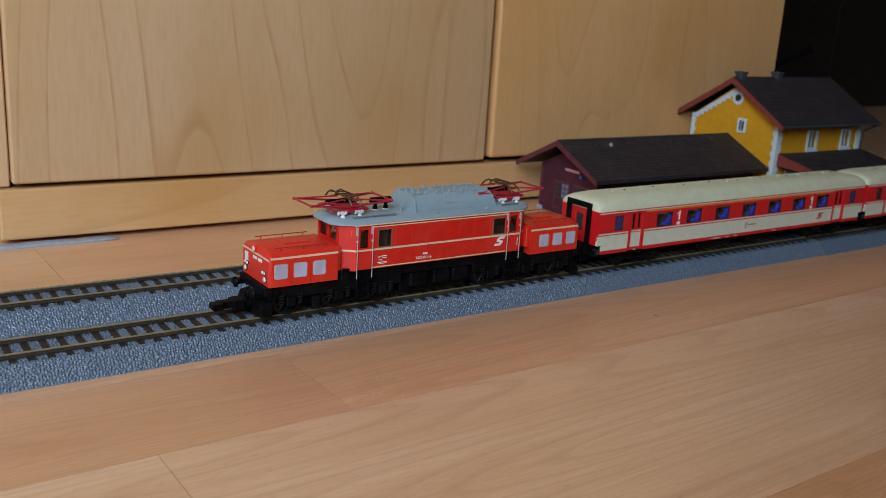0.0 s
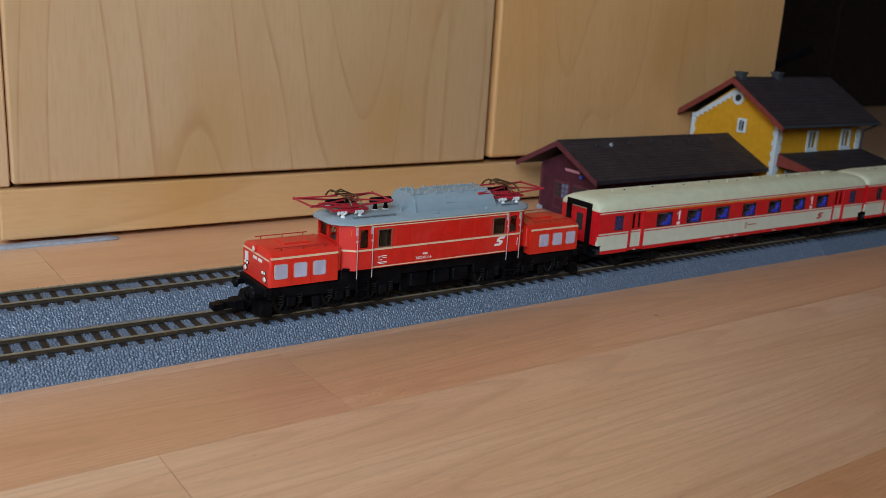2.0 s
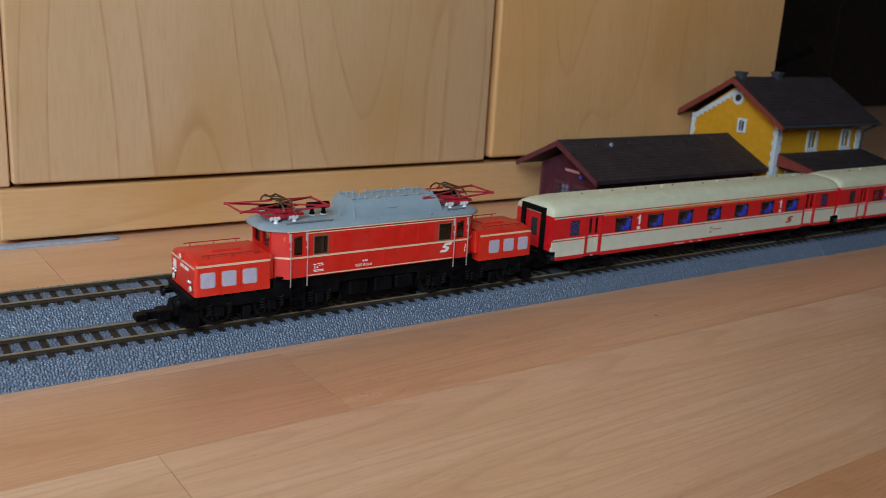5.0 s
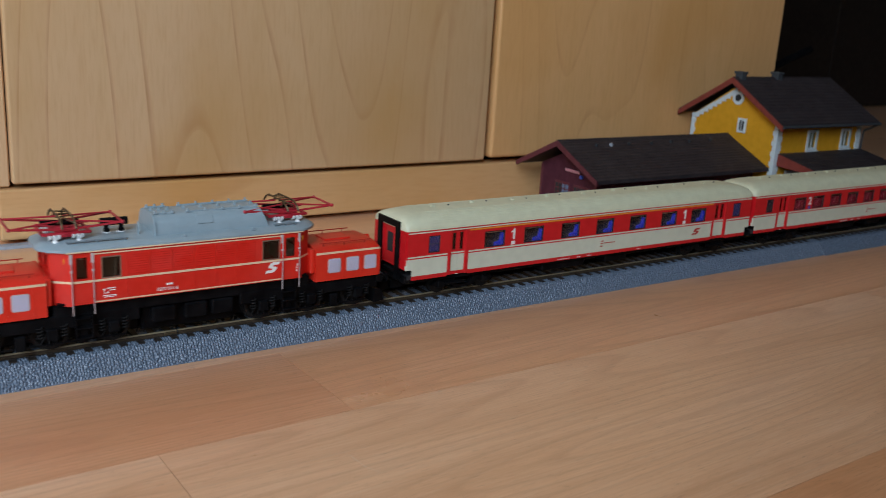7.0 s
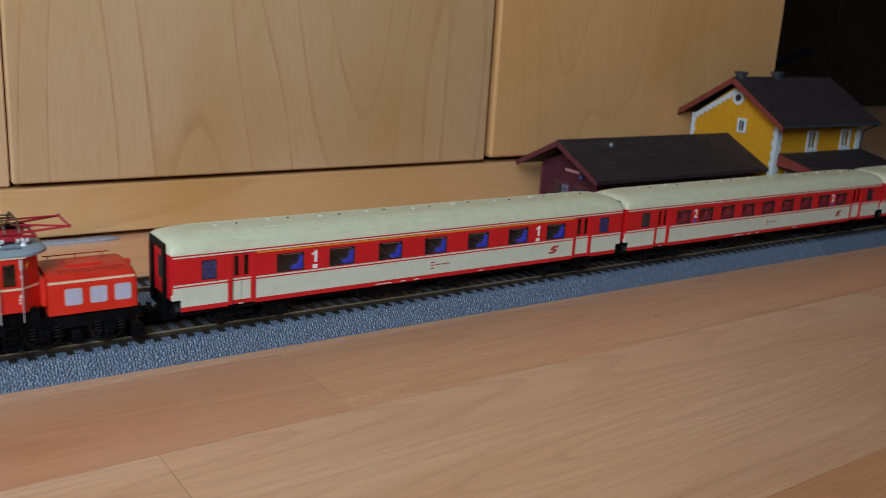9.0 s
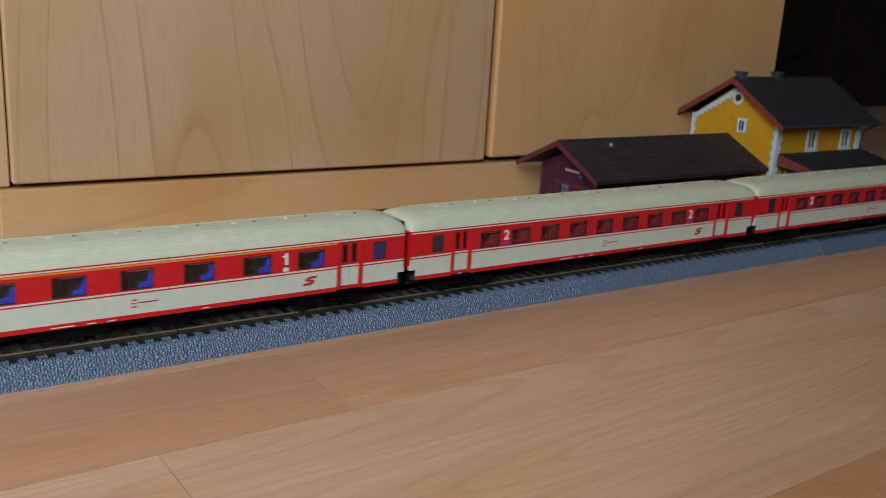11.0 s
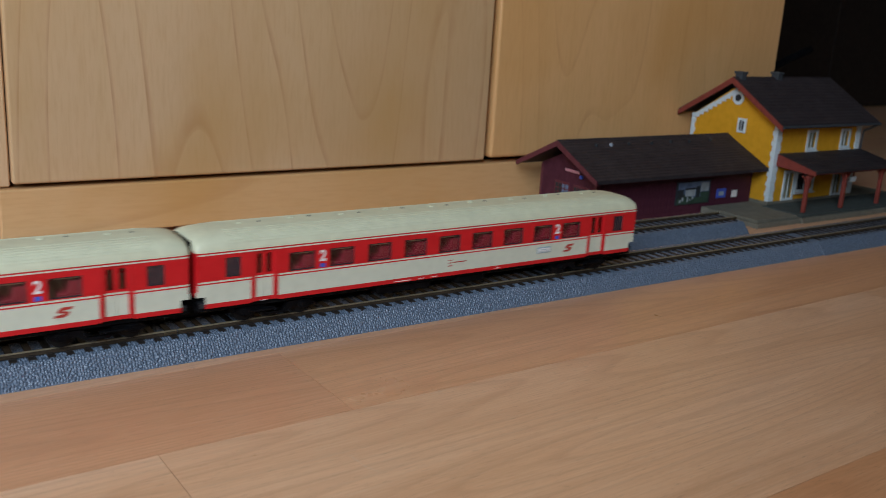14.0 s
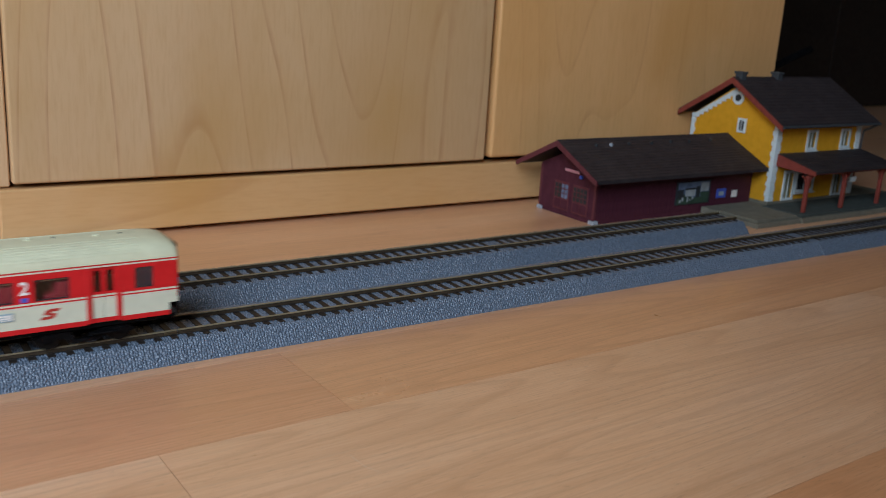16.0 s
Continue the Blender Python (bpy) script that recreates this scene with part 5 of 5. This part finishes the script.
        bmesh.ops.transform(bm, matrix=Matrix.Translation((X(0.55) * MM, 0, 0)) @ Matrix.Rotation(radians(90), 4, "Z"), verts=bm.verts[:])
        ew = part("end_wall", bm, red, co)
        part("end_door", B(*sorted((X(0.6), X(1.2))), -5.4, 5.4, 16.0, 34), red, ew)
        part("end_window", B(*sorted((X(0.4), X(0.58))), -2.6, 2.6, 22, 32), M["dark_inside"], ew)
        bm = plate(bmesh.new(), -10.2, 10.2, 9.5, 39.4, -0.6, 0.6, [(-7.0, 7.0, 11.0, 36.4)])
        bmesh.ops.transform(bm, matrix=Matrix.Translation((X(-0.5) * MM, 0, 0)) @ Matrix.Rotation(radians(90), 4, "Z"), verts=bm.verts[:])
        part("gangway_bellows", bm, M["black"], co, "black rubber gangway frame")
        for s in (-1, 1):
            part("corner_block", B(*sorted((X(0.2), X(1.6))), *sorted((s * 13.4, s * 16.2)), 15.5, 18.0, bevel=0.3), M["cream"], co)
            bm = bmesh.new()
            cyl(bm, (X(0.4), s * 10, 12.2), (X(-0.6), s * 10, 12.2), 2.4, n=14)
            cyl(bm, (X(3), s * 10, 12.2), (X(0.4), s * 10, 12.2), 1.2, n=10)
            part("buffer", bm, M["black"], co)
        part("headstock", B(*sorted((X(0.7), X(4.0))), -14.6, 14.6, 8.4, 12.3, bevel=0.3), M["black"], co)
        bm = bmesh.new()
        box(bm, *sorted((X(-1.2), X(6))), -5.0, 5.0, 3.4, 8.2, bevel=0.5)
        box(bm, *sorted((X(6), X(30))), -2.0, 2.0, 4.4, 6.0)
        part("coupling", bm, M["black"], co, "black plastic close coupling")
    # --- underframe ---
    part("solebar", B(4.5, LEN - 4.5, -14.2, 14.2, 8.2, 10.3), M["black"], co)
    for a, b, s in ((92, 124, -1), (140, 158, -1), (104, 120, 1), (146, 170, 1)):
        part("underfloor_box", B(a, b, *sorted((s * 4, s * 13)), 4.2, 8.1, bevel=0.6), M["black"], co)
    for bx in (38.0, LEN - 38.0):
        bo = part("bogie", B(bx - 17, bx + 17, -6, 6, 4.5, 7.8, bevel=0.5), M["black"], co, "black bogie")
        for s in (-1, 1):
            part("bogie_side", prism(bmesh.new(), [(bx - 20, 5.2), (bx - 16, 7.6), (bx - 6, 7.4), (bx - 4, 3.6), (bx + 4, 3.6), (bx + 6, 7.4), (bx + 16, 7.6), (bx + 20, 5.2), (bx + 16, 3.6), (bx + 9, 5.0), (bx + 5, 2.4), (bx - 5, 2.4), (bx - 9, 5.0), (bx - 16, 3.6)], "y", *sorted((s * 11.4, s * 13.4))), M["black"], bo)
            for ax in (-14, 14):
                part("axle_box", B(bx + ax - 2, bx + ax + 2, *sorted((s * 13.0, s * 14.2)), 3.6, 7.0, bevel=0.4), M["black"], bo)
        for ax in (-14, 14):
            wheelset(co, bx + ax, 5.3)
    # --- print ---
    y = -W - 0.1
    digit = "1" if first_class else "2"
    spots = (65.4, 199.2) if first_class else (58.5, 202.2)
    for i, x in enumerate(spots):
        if first_class:
            one = [(0.0, 4.3), (0.0, 3.5), (1.3, 3.9), (1.3, 0.0), (2.7, 0.0), (2.7, 5.7), (1.7, 5.7), (1.1, 4.8)]
            part("class_number", prism(bmesh.new(), [(x + u, 26.0 + v) for u, v in one], "y", y - 0.05, y), M["print_white"], co, "white class number 1")
        else:
            lettering("class_number", digit, 5.2, x, 26.2, y, M["print_white"], co, label="white class number " + digit)
        bars("pictogram", x + 0.4, 23.0, y, [(0, 0, 2.6, 1.9)], M["print_white"] if first_class else M["sign_blue"], co)
    emblem(209.6, 15.0, y, 5.2, 4.2, M["print_red"], co)
    bars("data_print", 131.6, 15.2, y, [(0, 3.0, 2.4, 0.5), (0, 1.6, 2.0, 0.5), (2.8, 1.7, 8.6, 0.5), (0, 0, 2.2, 0.6)], M["print_red"], co)
    for dx, w in ((0, 9), (14, 3), (22, 3), (62, 3), (-70, 2)):
        bars("sill_print", 100.0 + dx, 10.7, y, [(0, 0, w, 0.42)], M["print_white"], co)
    if last:
        db = part("destination_board", B(190.4, 199.8, y - 0.25, y + 0.05, 16.0, 19.4, bevel=0.1), M["board_blue"], co, "small pale blue destination board")
        part("board_face", B(191.0, 199.2, y - 0.4, y - 0.26, 16.6, 18.8), M["print_white"], db)
        bars("board_print", 192, 16.9, y - 0.41, [(0, 0, 6, 0.3), (0, 0.9, 5, 0.3)], M["board_blue"], db)
    return co


M["wc"] = paint("frosted_dark", (0.035, 0.02, 0.035), 0.4)
M["wc_blue"] = paint("frosted_blue", (0.035, 0.035, 0.17), 0.35)
# dark version of the blue seats: the unlit interior put into the colour
M["seat_shade"] = paint("seat_unlit", (0.03, 0.03, 0.06), 0.6)
M["scratch"] = paint("scuffed_laminate", (0.72, 0.57, 0.45), 0.6)
M["board_blue"] = paint("board_pale_blue", (0.32, 0.42, 0.46), 0.4)
M["rack"] = paint("rack_brass", (0.5, 0.38, 0.25), 0.4)


# ---- motion of the train ----
PLACES = [(0, 0), (2.8, 0), (3.0, -0.8), (3.5, -3.4), (4.0, -8.5), (4.2, -11.4), (5.2, -41.5), (6.3, -88.3), (6.5, -99.6), (7.0, -128.6), (7.5, -157.9),
          (8.0, -187.2), (8.5, -216.3), (9.0, -245.3), (9.2, -257.2), (10.2, -326.2), (11.3, -423.5), (11.5, -445.1), (12.0, -502.2), (12.5, -565.5),
          (13.0, -633.4), (13.5, -701.6), (14.0, -769.1), (14.5, -836.7), (15.0, -904.8), (15.5, -973.9), (16.0, -1041.3)]


def travel(t):
    """How far the train has gone, in mm: a smooth curve through the known places."""
    for (a, x), (b, y) in zip(PLACES, PLACES[1:]):
        if t <= b:
            break
    i = PLACES.index((a, x))

    def slope(j):
        if j == 0 or j == len(PLACES) - 1:
            k = max(1, j)
            return (PLACES[k][1] - PLACES[k - 1][1]) / (PLACES[k][0] - PLACES[k - 1][0])
        h0, h1 = PLACES[j][0] - PLACES[j - 1][0], PLACES[j + 1][0] - PLACES[j][0]
        d0, d1 = (PLACES[j][1] - PLACES[j - 1][1]) / h0, (PLACES[j + 1][1] - PLACES[j][1]) / h1
        return (d0 * h1 + d1 * h0) / (h0 + h1)

    h = b - a
    u = (t - a) / h
    m0, m1 = slope(i) * h, slope(i + 1) * h
    return (2 * u ** 3 - 3 * u ** 2 + 1) * x + (u ** 3 - 2 * u ** 2 + u) * m0 + (-2 * u ** 3 + 3 * u ** 2) * y + (u ** 3 - u ** 2) * m1


def motions():
    for ob, x in TRAIN:
        times = [0.0, 2.8] + [round(3.0 + 0.2 * i, 2) for i in range(66)]
        walk(ob, [(t, pose((x + travel(t)) * MM, 0, 0.011)) for t in times])
    for ob, x, r in WHEELS:
        rows = [(0.0, pose(x * MM, 0, r * MM))]
        last = 0.0
        for f in range(84, 481):
            t = f / FPS
            a = math.degrees(travel(t) / r)
            nxt = math.degrees(travel(min(16.0, (f + 1) / FPS)) / r)
            if abs(nxt - last) > 78 or f == 480 or f == 84:
                rows.append((t, pose(x * MM, 0, r * MM, 0, a, 0)))
                last = a
        walk(ob, rows)


build_room()
build_cabinet()
build_tracks()
build_shed()
build_house()
TRAIN = [(build_loco(), 254.5)]
for i in range(3):
    TRAIN.append((build_coach(i == 0, i == 2), 361.7 + 267.3 * i))
build_floor()
motions()
